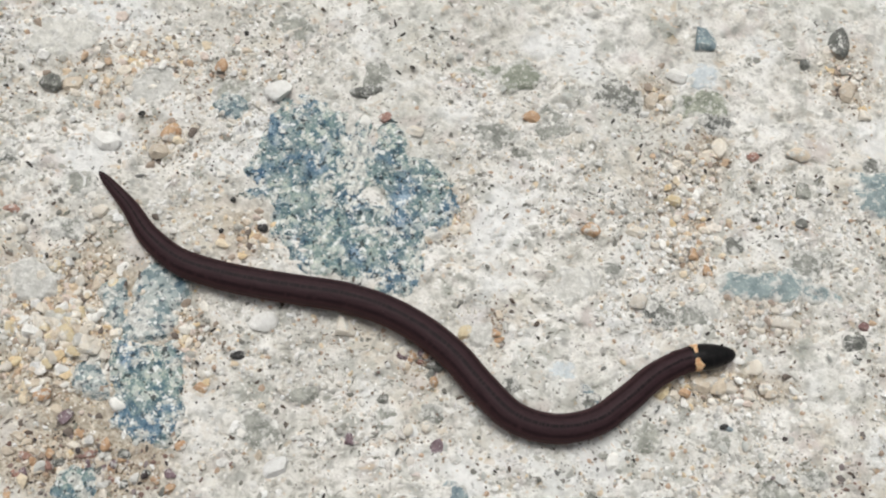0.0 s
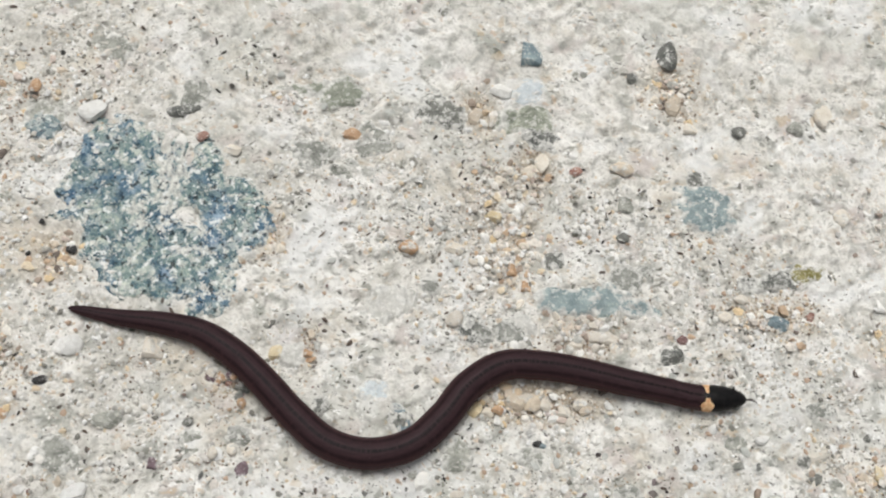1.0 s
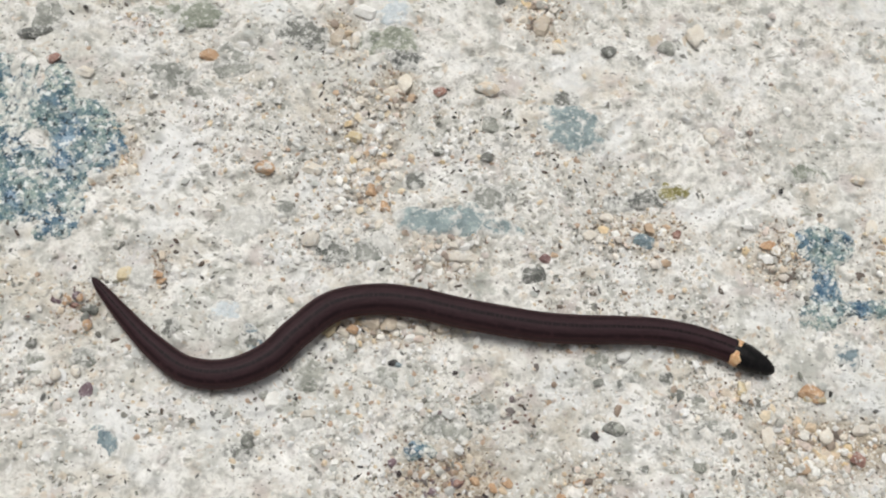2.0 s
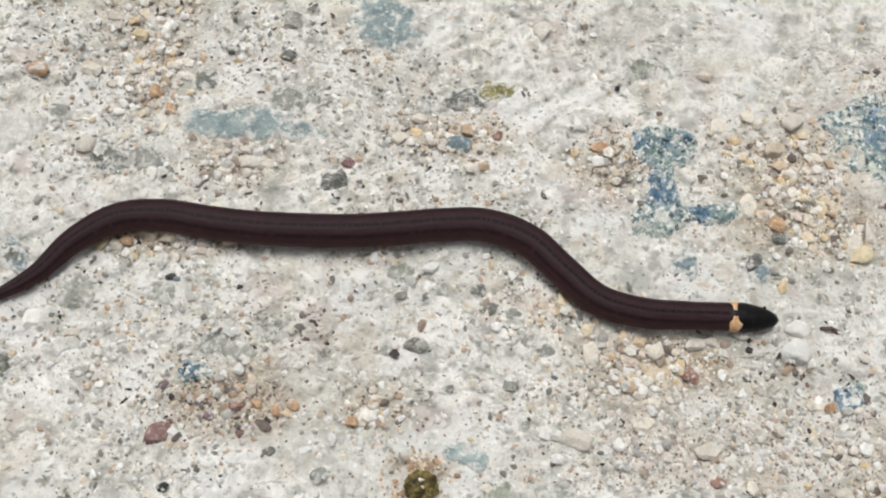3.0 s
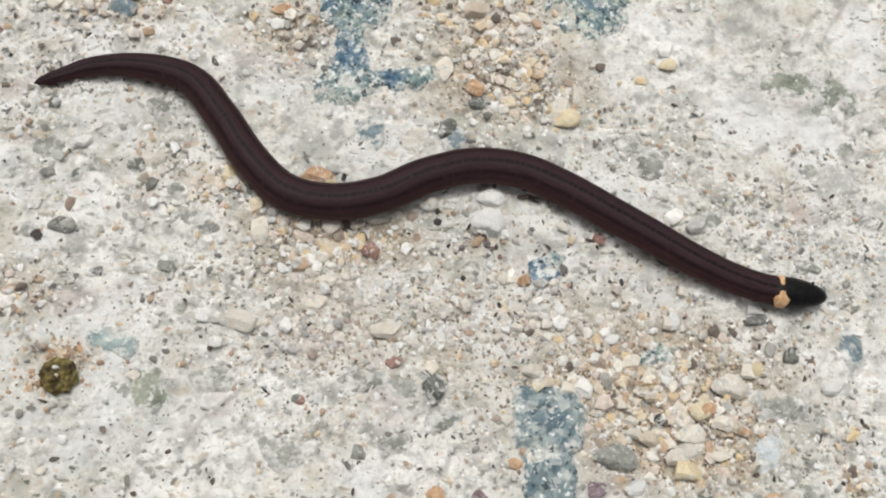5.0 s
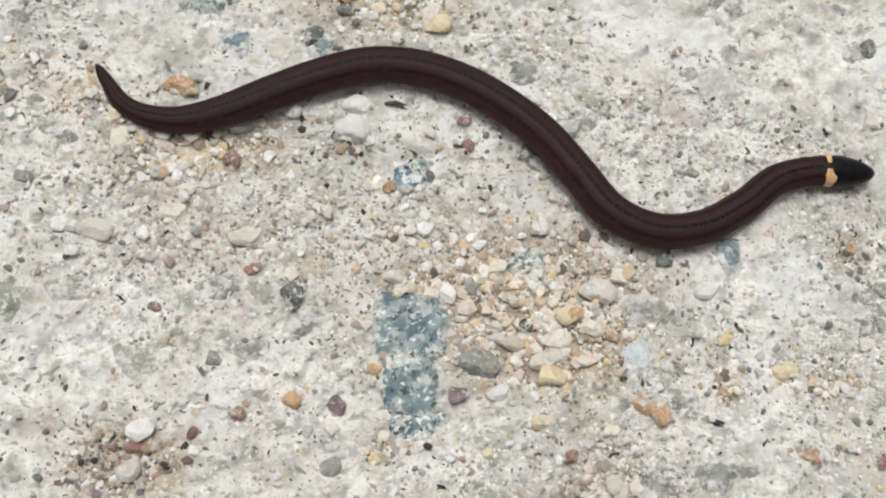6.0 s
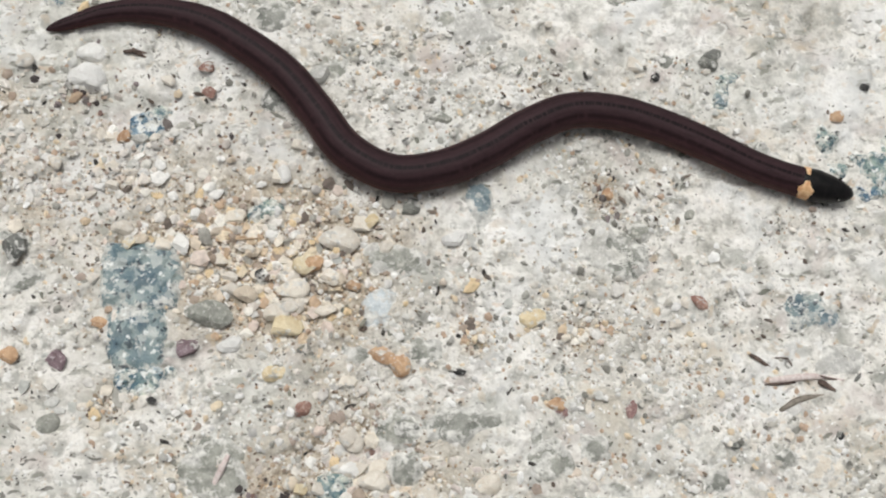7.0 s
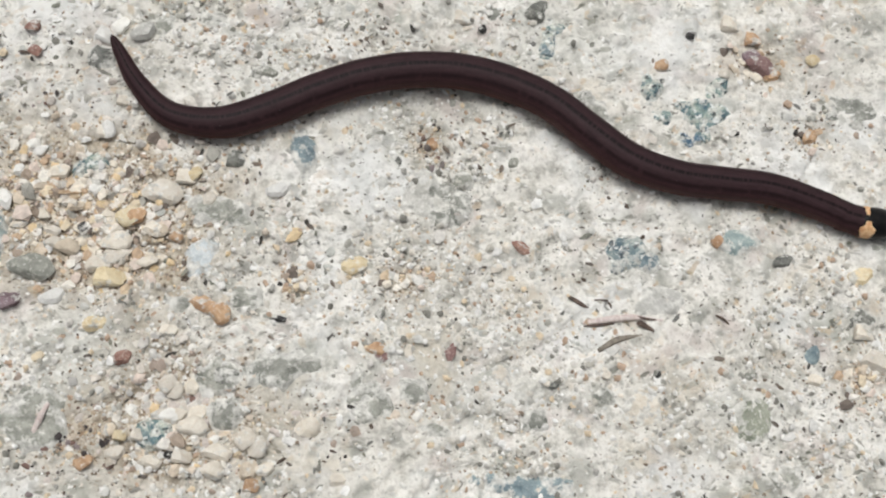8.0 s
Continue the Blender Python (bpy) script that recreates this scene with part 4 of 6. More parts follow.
pebble(12.68, 2.23, 0.19, 0.25, 2, "cream")
pebble(9.59, 2.31, 0.16, 0.22, 2, "tan")
pebble(9.83, 1.83, 0.16, 0.12, 2, "cream")
pebble(4.41, -4.75, 0.09, 0.07, -1, "grey")
pebble(2.11, -2.70, 0.13, 0.14, 0, "amber")
pebble(1.57, -3.29, 0.15, 0.10, -0, "dark")
pebble(10.50, -1.61, 0.11, 0.09, 1, "cream")
pebble(10.20, -1.94, 0.13, 0.10, 0, "cream")
pebble(11.80, -1.91, 0.08, 0.10, -1, "red")
pebble(12.59, -4.78, 0.11, 0.15, -2, "amber")
pebble(13.47, -2.11, 0.17, 0.10, -1, "orange")
pebble(16.51, -2.22, 0.23, 0.15, -1, "tan")
pebble(16.33, -3.51, 0.13, 0.16, -1, "orange")
pebble(16.32, -3.80, 0.13, 0.10, -1, "dark")
pebble(16.95, -1.70, 0.22, 0.15, -0, "cream")
pebble(19.22, -1.83, 0.22, 0.19, -1, "cream")
pebble(13.15, -1.70, 0.12, 0.14, -1, "white")
pebble(13.89, -1.03, 0.05, 0.06, -0, "black")
pebble(13.02, -5.66, 0.14, 0.23, 13, "cream")
pebble(14.55, -6.01, 0.12, 0.14, -2, "red")
pebble(16.29, -5.72, 0.22, 0.20, -2, "white")
pebble(19.21, -5.74, 0.15, 0.12, -2, "white")
pebble(19.50, -5.88, 0.17, 0.13, 12, "pale")
pebble(18.90, -5.84, 0.16, 0.13, -20, "white")
pebble(17.91, -5.64, 0.11, 0.09, -2, "red")
pebble(7.62, -4.21, 0.09, 0.10, -2, "white")
pebble(6.64, -4.27, 0.08, 0.05, -2, "slate")
pebble(10.33, -5.44, 0.12, 0.11, -2, "grey")
pebble(11.50, -4.88, 0.12, 0.10, -2, "dark")
pebble(10.77, -6.11, 0.10, 0.08, -2, "dark")
pebble(11.65, -6.11, 0.15, 0.09, -2, "grey")
pebble(10.06, -4.62, 0.10, 0.07, -2, "grey")
pebble(6.47, -6.67, 0.19, 0.19, -3, "rose")
pebble(6.67, -6.63, 0.09, 0.10, -3, "white")
pebble(7.61, -5.75, 0.07, 0.08, -2, "white")
pebble(6.54, -5.92, 0.08, 0.07, -2, "purple")
pebble(9.62, -6.33, 0.10, 0.08, -2, "orange")
pebble(9.25, -6.56, 0.11, 0.08, -2, "orange")
pebble(6.53, -7.40, 0.09, 0.08, -3, "black")
pebble(12.20, -6.84, 0.11, 0.11, -3, "white")
pebble(12.65, -6.92, 0.24, 0.18, -3, "cream")
pebble(13.28, -7.07, 0.08, 0.09, -3, "white")
pebble(14.79, -7.68, 0.13, 0.08, -3, "red")
pebble(10.58, -4.18, 0.12, 0.09, -1, "white")
pebble(7.04, -3.68, 0.13, 0.11, -1, "cream")
pebble(6.48, -3.55, 0.15, 0.13, -1, "tan")
pebble(7.46, -3.69, 0.12, 0.09, -1, "tan")
pebble(5.90, -3.66, 0.10, 0.09, -1, "orange")
pebble(7.97, -2.40, 0.17, 0.11, -1, "cream")
pebble(15.93, -3.21, 0.15, 0.20, -1, "cream")
pebble(17.64, -3.88, 0.15, 0.22, -1, "cream")
pebble(17.91, -3.69, 0.12, 0.20, -1, "cream")
pebble(15.43, -5.37, 0.13, 0.10, -2, "cream")
pebble(14.73, -5.53, 0.20, 0.11, -2, "cream")
pebble(13.89, -6.42, 0.14, 0.09, -2, "cream")
pebble(14.96, -5.49, 0.09, 0.08, -2, "cream")
pebble(8.81, -7.35, 0.14, 0.11, -3, "grey")
pebble(8.06, -6.96, 0.09, 0.08, -3, "dark")
pebble(18.79, -7.36, 0.11, 0.11, -3, "cream")
pebble(19.40, -3.24, 0.14, 0.10, -1, "amber")
pebble(15.58, -1.79, 0.15, 0.19, -1, "cream")
pebble(15.45, -0.79, 0.12, 0.10, -0, "tan")
pebble(20.10, -1.24, 0.16, 0.15, -0, "orange")
pebble(19.41, -1.35, 0.14, 0.13, -0, "cream")
pebble(19.46, -2.96, 0.13, 0.16, -1, "white")
pebble(20.16, -7.22, 0.16, 0.10, -3, "white")
pebble(20.14, -7.39, 0.21, 0.09, -3, "dark")
pebble(18.19, -7.91, 0.15, 0.12, -4, "cream")
pebble(17.43, -8.20, 0.12, 0.16, -4, "white")
pebble(19.56, -8.38, 0.24, 0.18, -4, "cream")
pebble(19.13, -8.68, 0.19, 0.13, -4, "amber")
pebble(21.21, -8.46, 0.14, 0.12, -4, "white")
pebble(20.61, -7.95, 0.12, 0.12, -3, "dark")
pebble(18.84, -8.98, 0.22, 0.14, -4, "cream")
pebble(18.68, -9.30, 0.21, 0.13, -4, "cream")
pebble(15.29, -8.06, 0.15, 0.22, -29, "dark")
pebble(13.41, -8.11, 0.08, 0.07, -4, "red")
pebble(18.48, -8.74, 0.08, 0.07, -4, "black")
pebble(14.72, -7.19, 0.22, 0.15, -3, "cream")
pebble(19.87, -8.15, 0.17, 0.12, -4, "cream")
pebble(20.15, -8.50, 0.12, 0.10, -4, "cream")
pebble(18.40, -8.43, 0.12, 0.08, -4, "tan")
pebble(18.06, -8.72, 0.10, 0.08, -4, "cream")
pebble(16.68, -7.95, 0.13, 0.10, -4, "cream")
pebble(16.78, -8.16, 0.10, 0.08, -4, "amber")
pebble(14.29, -8.15, 0.09, 0.07, -4, "cream")
pebble(12.15, -8.05, 0.08, 0.10, -4, "white")
pebble(12.50, -4.15, 0.07, 0.07, -2, "dark")
pebble(16.59, -6.58, 0.10, 0.08, -3, "cream")
pebble(16.32, -9.19, 0.12, 0.09, -5, "orange")
pebble(17.74, -9.25, 0.27, 0.18, -10, "grey")
pebble(17.46, -9.67, 0.16, 0.14, -25, "purple")
pebble(18.02, -9.65, 0.17, 0.12, 10, "white")
pebble(18.71, -9.46, 0.24, 0.17, -5, "amber")
pebble(18.73, -9.21, 0.19, 0.10, -5, "cream")
pebble(19.20, -8.69, 0.14, 0.12, -4, "orange")
pebble(19.99, -10.0, 0.18, 0.13, -15, "orange")
pebble(20.18, -10.19, 0.14, 0.14, -35, "orange")
pebble(22.15, -9.72, 0.20, 0.12, -5, "amber")
pebble(21.15, -8.48, 0.14, 0.11, -4, "white")
pebble(20.56, -7.98, 0.13, 0.10, -4, "dark")
pebble(18.85, -7.34, 0.11, 0.13, 16, "white")
pebble(17.65, -7.81, 0.07, 0.09, -4, "white")
pebble(17.95, -6.01, 0.09, 0.11, -4, "red")
pebble(16.37, -5.34, 0.18, 0.14, -3, "white")
pebble(14.05, -5.64, 0.14, 0.12, -4, "cream")
pebble(13.84, -4.93, 0.10, 0.11, -3, "amber")
pebble(14.02, -4.94, 0.10, 0.11, -3, "amber")
pebble(17.64, -4.07, 0.22, 0.15, -3, "amber")
pebble(17.54, -3.93, 0.12, 0.09, -3, "amber")
pebble(15.77, -9.63, 0.12, 0.15, -5, "purple")
pebble(15.17, -9.54, 0.11, 0.11, -5, "orange")
pebble(13.23, -9.77, 0.20, 0.14, -5, "white")
pebble(13.03, -10.26, 0.14, 0.16, -5, "cream")
pebble(13.84, -10.08, 0.07, 0.07, -5, "white")
pebble(15.60, -10.44, 0.15, 0.13, -5, "grey")
pebble(18.88, -10.64, 0.12, 0.11, -5, "red")
pebble(16.94, -10.30, 0.07, 0.06, -5, "black")
pebble(14.45, -9.66, 0.10, 0.09, -5, "red")
pebble(22.39, -10.44, 0.08, 0.07, -5, "dark")
pebble(13.28, -7.03, 0.07, 0.10, -4, "white")
pebble(12.13, -6.84, 0.10, 0.11, -4, "white")
pebble(16.72, -6.59, 0.10, 0.09, -4, "orange")
pebble(17.95, -8.10, 0.11, 0.07, -4, "tan")
pebble(19.70, -9.01, 0.10, 0.09, -5, "orange")
pebble(19.47, -8.91, 0.11, 0.10, -5, "tan")
pebble(19.33, -9.34, 0.16, 0.07, -5, "cream")
pebble(17.62, -8.56, 0.11, 0.08, -4, "cream")
pebble(17.17, -8.20, 0.13, 0.10, -4, "cream")
pebble(16.87, -8.10, 0.11, 0.07, -4, "tan")
pebble(18.99, -9.19, 0.10, 0.07, -5, "cream")
pebble(18.32, -8.37, 0.10, 0.07, -4, "cream")
pebble(18.06, -8.92, 0.10, 0.08, -5, "cream")
pebble(16.29, -7.40, 0.09, 0.07, -4, "cream")
pebble(13.73, -6.76, 0.17, 0.13, -4, "cream")
pebble(14.15, -8.87, 0.12, 0.11, -5, "grey")
pebble(13.35, -8.07, 0.08, 0.06, -4, "dark")
pebble(19.51, -10.34, 0.14, 0.11, -5, "cream")
pebble(21.19, -6.66, 0.15, 0.11, -4, "grey")
pebble(24.48, -9.72, 0.13, 0.08, -32, "red")
pebble(27.41, -9.97, 0.10, 0.10, -6, "orange")
pebble(29.48, -10.72, 0.18, 0.14, -7, "amber")
pebble(29.23, -11.55, 0.19, 0.13, -7, "cream")
pebble(28.44, -11.76, 0.11, 0.14, -7, "slate")
pebble(28.33, -10.38, 0.16, 0.10, -7, "dark")
pebble(20.97, -10.34, 0.12, 0.05, -7, "black")
pebble(22.24, -10.93, 0.11, 0.09, -7, "orange")
pebble(23.29, -11.10, 0.09, 0.13, -7, "rose")
pebble(24.63, -11.73, 0.07, 0.06, -7, "dark")
pebble(26.11, -11.75, 0.06, 0.06, -7, "dark")
pebble(19.48, -11.13, 0.12, 0.12, -7, "cream")
pebble(19.78, -11.51, 0.12, 0.14, -7, "cream")
pebble(20.00, -12.03, 0.19, 0.13, -8, "cream")
pebble(19.41, -11.48, 0.12, 0.10, -7, "white")
pebble(28.58, -7.13, 0.16, 0.12, -5, "purple")
pebble(28.80, -7.42, 0.15, 0.13, -38, "orange")
pebble(28.59, -6.83, 0.15, 0.12, -5, "orange")
pebble(27.06, -7.12, 0.12, 0.09, -5, "orange")
pebble(29.21, -8.51, 0.16, 0.13, -6, "orange")
pebble(27.65, -6.67, 0.07, 0.08, -5, "black")
pebble(25.28, -6.13, 0.13, 0.14, -5, "dark")
pebble(29.55, -7.28, 0.13, 0.10, -5, "amber")
pebble(24.47, -6.27, 0.07, 0.08, -5, "black")
pebble(28.28, -6.54, 0.18, 0.14, -5, "cream")
pebble(28.06, -7.33, 0.09, 0.09, -5, "cream")
pebble(24.60, -8.44, 0.08, 0.09, -6, "grey")
pebble(22.92, -8.21, 0.04, 0.07, -6, "dark")
pebble(23.44, -8.02, 0.07, 0.09, -6, "orange")
pebble(20.41, -11.93, 0.15, 0.13, -8, "cream")
pebble(20.60, -12.33, 0.12, 0.10, -8, "cream")
pebble(20.36, -12.52, 0.12, 0.10, -8, "orange")
pebble(21.17, -11.84, 0.17, 0.14, -7, "cream")
pebble(21.54, -12.61, 0.13, 0.10, -8, "cream")
pebble(29.34, -11.98, 0.19, 0.17, -7, "cream")
pebble(28.39, -12.14, 0.12, 0.08, -7, "cream")
pebble(27.49, -11.95, 0.08, 0.06, -7, "grey")
pebble(19.77, -11.10, 0.11, 0.13, -7, "cream")
pebble(19.49, -12.00, 0.16, 0.12, -8, "cream")
pebble(20.49, -12.02, 0.13, 0.15, -8, "cream")
pebble(20.38, -12.35, 0.12, 0.15, -8, "tan")
pebble(19.12, -12.03, 0.15, 0.10, -8, "cream")
pebble(19.91, -12.28, 0.13, 0.12, -8, "cream")
pebble(18.30, -11.94, 0.13, 0.10, -8, "orange")
pebble(18.69, -11.85, 0.12, 0.10, -8, "cream")
pebble(18.96, -11.66, 0.10, 0.09, -8, "cream")
pebble(18.61, -11.54, 0.10, 0.09, -7, "tan")
pebble(18.55, -10.13, 0.16, 0.12, -7, "amber")
pebble(18.87, -9.17, 0.15, 0.15, -6, "cream")
pebble(18.24, -9.02, 0.14, 0.11, -6, "tan")
pebble(20.06, -8.14, 0.11, 0.10, -6, "amber")
pebble(25.38, -6.02, 0.13, 0.12, -4, "dark")
pebble(25.36, -6.72, 0.13, 0.11, -4, "slate")
pebble(24.30, -4.84, 0.15, 0.16, -3, "dark")
pebble(15.85, -4.22, 0.15, 0.17, -3, "dark")
pebble(19.40, -8.86, 0.13, 0.13, -5, "cream")
pebble(19.69, -11.67, 0.18, 0.13, -6, "cream")
pebble(19.46, -11.06, 0.13, 0.13, -6, "cream")
pebble(19.31, -11.44, 0.12, 0.10, -6, "cream")
pebble(24.15, -6.04, 0.16, 0.13, -4, "cream")
pebble(10.14, -3.54, 0.09, 0.10, -2, "dark")
pebble(13.11, -9.97, 0.13, 0.09, -5, "red")
pebble(11.86, -10.24, 0.07, 0.06, -5, "dark")
pebble(28.64, -7.30, 0.21, 0.16, -21, "rose")
pebble(26.14, -11.77, 0.06, 0.06, -7, "black")
pebble(19.50, -11.48, 0.15, 0.11, -7, "cream")
pebble(18.73, -11.64, 0.10, 0.08, -7, "amber")
pebble(19.35, -11.96, 0.07, 0.06, -7, "black")
pebble(5.59, -5.90, 0.07, 0.07, -1, "white")
pebble(12.29, -6.84, 0.14, 0.11, -2, "pale")
pebble(4.18, -5.55, 0.09, 0.13, -1, "dark")

sand(-4.62, -2.78, 1.20, 1.63, "tan", 2.0)
sand(-2.63, -2.92, 0.56, 0.90, "tan", 0.8)
sand(-4.07, -5.11, 1.52, 0.64, "red", 1.3)
sand(-1.71, -0.95, 0.49, 0.64, "tan", 0.8)
sand(1.88, -0.44, 0.36, 0.66, "tan", 0.8)
sand(5.78, 2.08, 0.39, 0.61, "tan", 0.8)
sand(6.83, 0.83, 0.38, 0.71, "tan", 0.8)
sand(5.91, -0.68, 0.85, 1.01, "cream", 0.6)
sand(7.63, -2.55, 0.52, 0.42, "cream", 0.8)
sand(6.81, -3.59, 1.12, 0.46, "cream", 0.8)
sand(-3.84, 2.18, 2.25, 1.43, "tan", 0.35)
sand(5.49, -2.29, 0.72, 0.63, "cream", 0.4)
sand(2.66, -2.58, 0.30, 0.62, "red", 0.4)
sand(0.92, -4.48, 1.42, 0.86, "cream", 0.35)
sand(-3.21, 0.73, 0.60, 0.56, "tan", 0.5)
sand(6.21, 0.09, 0.95, 1.90, "tan", 0.22)
sand(6.15, 0.15, 0.75, 1.70, "cream", 0.9)
sand(7.56, -2.33, 0.98, 0.42, "cream", 1)
sand(9.62, 2.68, 0.69, 1.02, "tan", 0.7)
sand(6.31, -3.50, 1.09, 0.35, "tan", 0.9)
sand(10.83, -2.04, 0.97, 0.38, "cream", 0.6)
sand(1.34, -3.20, 0.65, 0.49, "red", 0.5)
sand(13.22, 0.24, 1.74, 1.84, "cream", 0.25)
sand(11.01, -1.90, 1.18, 0.55, "tan", 0.7)
sand(7.50, -2.25, 0.81, 0.48, "cream", 0.9)
sand(13.64, -2.23, 0.84, 0.66, "tan", 0.6)
sand(16.72, -2.67, 1.55, 1.46, "tan", 0.6)
sand(13.84, -6.07, 1.05, 0.71, "cream", 0.7)
sand(16.81, -7.06, 2.07, 1.24, "cream", 0.38)
sand(6.71, -3.63, 1.16, 0.27, "tan", 0.9)
sand(7.60, -6.25, 0.75, 0.50, "red", 1.2)
sand(6.90, -6.14, 1.11, 0.75, "red", 0.3)
sand(9.53, -6.41, 0.98, 0.50, "tan", 0.5)
sand(6.33, -0.77, 0.95, 0.92, "tan", 0.25)
sand(10.33, -7.26, 0.49, 0.24, "orange", 0.9)
sand(10.00, -7.65, 0.56, 0.32, "orange", 0.35)
sand(16.24, -5.95, 1.31, 0.69, "red", 0.2)
sand(18.13, -6.86, 0.94, 1.03, "red", 0.1)
sand(8.47, -5.18, 1.24, 0.70, "red", 0.25)
sand(19.05, -1.13, 1.23, 1.01, "tan", 0.5)
sand(13.57, -2.56, 0.69, 0.29, "tan", 0.6)
sand(16.99, -3.54, 1.26, 0.68, "tan", 0.8)
sand(13.89, -5.77, 1.06, 0.52, "tan", 0.8)
sand(18.71, -8.12, 2.86, 1.35, "cream", 0.34)
sand(13.64, -7.25, 1.59, 0.73, "cream", 0.45)
sand(15.56, -7.28, 1.15, 0.75, "cream", 0.5)
sand(14.08, -5.73, 1.12, 0.43, "tan", 0.8)
sand(17.99, -8.10, 2.12, 1.00, "tan", 0.75)
sand(18.89, -9.30, 1.13, 0.48, "tan", 0.8)
sand(16.44, -10.26, 0.46, 0.30, "tan", 0.8)
sand(12.96, -10.16, 0.85, 0.55, "red", 1.2)
sand(13.87, -7.14, 1.71, 1.00, "cream", 0.5)
sand(19.31, -10.36, 0.32, 0.31, "cream", 0.6)
sand(21.19, -9.74, 0.33, 0.40, "tan", 0.6)
sand(12.53, -4.94, 1.11, 0.53, "tan", 0.4)
sand(19.23, -8.61, 1.32, 0.90, "tan", 0.7)
sand(19.59, -11.18, 0.74, 0.74, "cream", 1)
sand(22.75, -9.98, 0.24, 0.24, "tan", 0.9)
sand(21.26, -9.91, 0.23, 0.31, "tan", 0.7)
sand(23.39, -8.06, 0.33, 0.43, "red", 0.6)
sand(18.48, -8.72, 1.30, 0.99, "tan", 0.7)
sand(19.57, -11.37, 1.49, 1.15, "cream", 1.3)
sand(19.61, -11.75, 1.19, 0.75, "tan", 0.7)
sand(18.10, -11.62, 1.01, 0.59, "red", 0.4)
sand(26.10, -8.69, 0.51, 0.27, "cream", 0.6)
sand(28.64, -7.19, 0.73, 0.48, "tan", 0.7)
sand(22.80, -10.03, 0.48, 0.33, "tan", 0.6)
sand(29.13, -12.28, 0.51, 0.66, "tan", 0.6)
sand(21.34, -11.75, 0.53, 0.38, "cream", 0.5)
sand(29.18, -8.46, 0.63, 0.47, "tan", 0.4)
sand(22.72, -11.78, 0.47, 0.39, "cream", 0.5)
grit_rng = np.random.RandomState(5)
# along the band of ground that the snake crosses, thicker where the cement has worn away
gx = grit_rng.uniform(-8.5, 31, 90000)
gy = -1.8 - 0.40 * gx + grit_rng.uniform(-5.8, 5.8, 90000)
worn = lattice(gx / 1.6 + 7, gy / 1.6, 2) * 0.6 + lattice(gx / 0.5, gy / 0.5, 3) * 0.4
kept = grit_rng.rand(90000) < np.clip((worn - 0.42) * 3.2, 0.04, 1.0)
DRIFTS["grit"].append(np.stack([gx, gy, 0.017 + 0.045 * grit_rng.rand(90000) ** 3], -1)[kept])
bx = grit_rng.uniform(-8.5, 31, 22000)
by = -1.8 - 0.40 * bx + grit_rng.uniform(-5.8, 5.8, 22000)
thick = grit_rng.rand(22000) < np.clip((lattice(bx / 1.1, by / 1.1 + 3, 6) - 0.42) * 2.4, 0.06, 1)
DRIFTS["speck"].append(np.stack([bx, by, 0.011 + 0.045 * grit_rng.rand(22000) ** 3.6], -1)[thick])
fx = grit_rng.uniform(-8.5, 31, 9000)
fy = -1.8 - 0.40 * fx + grit_rng.uniform(-5.8, 5.8, 9000)
loose = grit_rng.rand(9000) < np.clip((lattice(fx / 1.4 + 1, fy / 1.4, 1) - 0.36) * 2.2, 0.08, 1)
DRIFTS["flake"].append(np.stack([fx, fy, 0.03 + 0.065 * grit_rng.rand(9000) ** 2.8], -1)[loose])
cx = grit_rng.uniform(-8.5, 31, 12000)
cy = -1.8 - 0.40 * cx + grit_rng.uniform(-5.8, 5.8, 12000)
crumbs = grit_rng.rand(12000) < np.clip((lattice(cx / 1.6 + 7, cy / 1.6, 2) - 0.45) * 2.5, 0.03, 1)
DRIFTS["shaded_bed"].append(np.stack([cx, cy, 0.010 + 0.022 * grit_rng.rand(12000) ** 2], -1)[crumbs])
dx = grit_rng.uniform(-8.5, 31, 14000)
dy = -1.8 - 0.40 * dx + grit_rng.uniform(-5.8, 5.8, 14000)
dense = grit_rng.rand(14000) < np.clip((lattice(dx / 0.8 + 2, dy / 0.8, 4) - 0.45) * 2.6, 0.04, 1)
DRIFTS["speck"].append(np.stack([dx, dy, 0.010 + 0.012 * grit_rng.rand(14000) ** 2], -1)[dense])
build_sand()


# ---- litter ----
def part(name, bm, mat, parent, label=""):
    me = bpy.data.meshes.new(name)
    bm.to_mesh(me)
    bm.free()
    me.materials.append(mat)
    me.shade_smooth()
    ob = new(name, me)
    ob.parent = parent
    return tagged(ob, label)


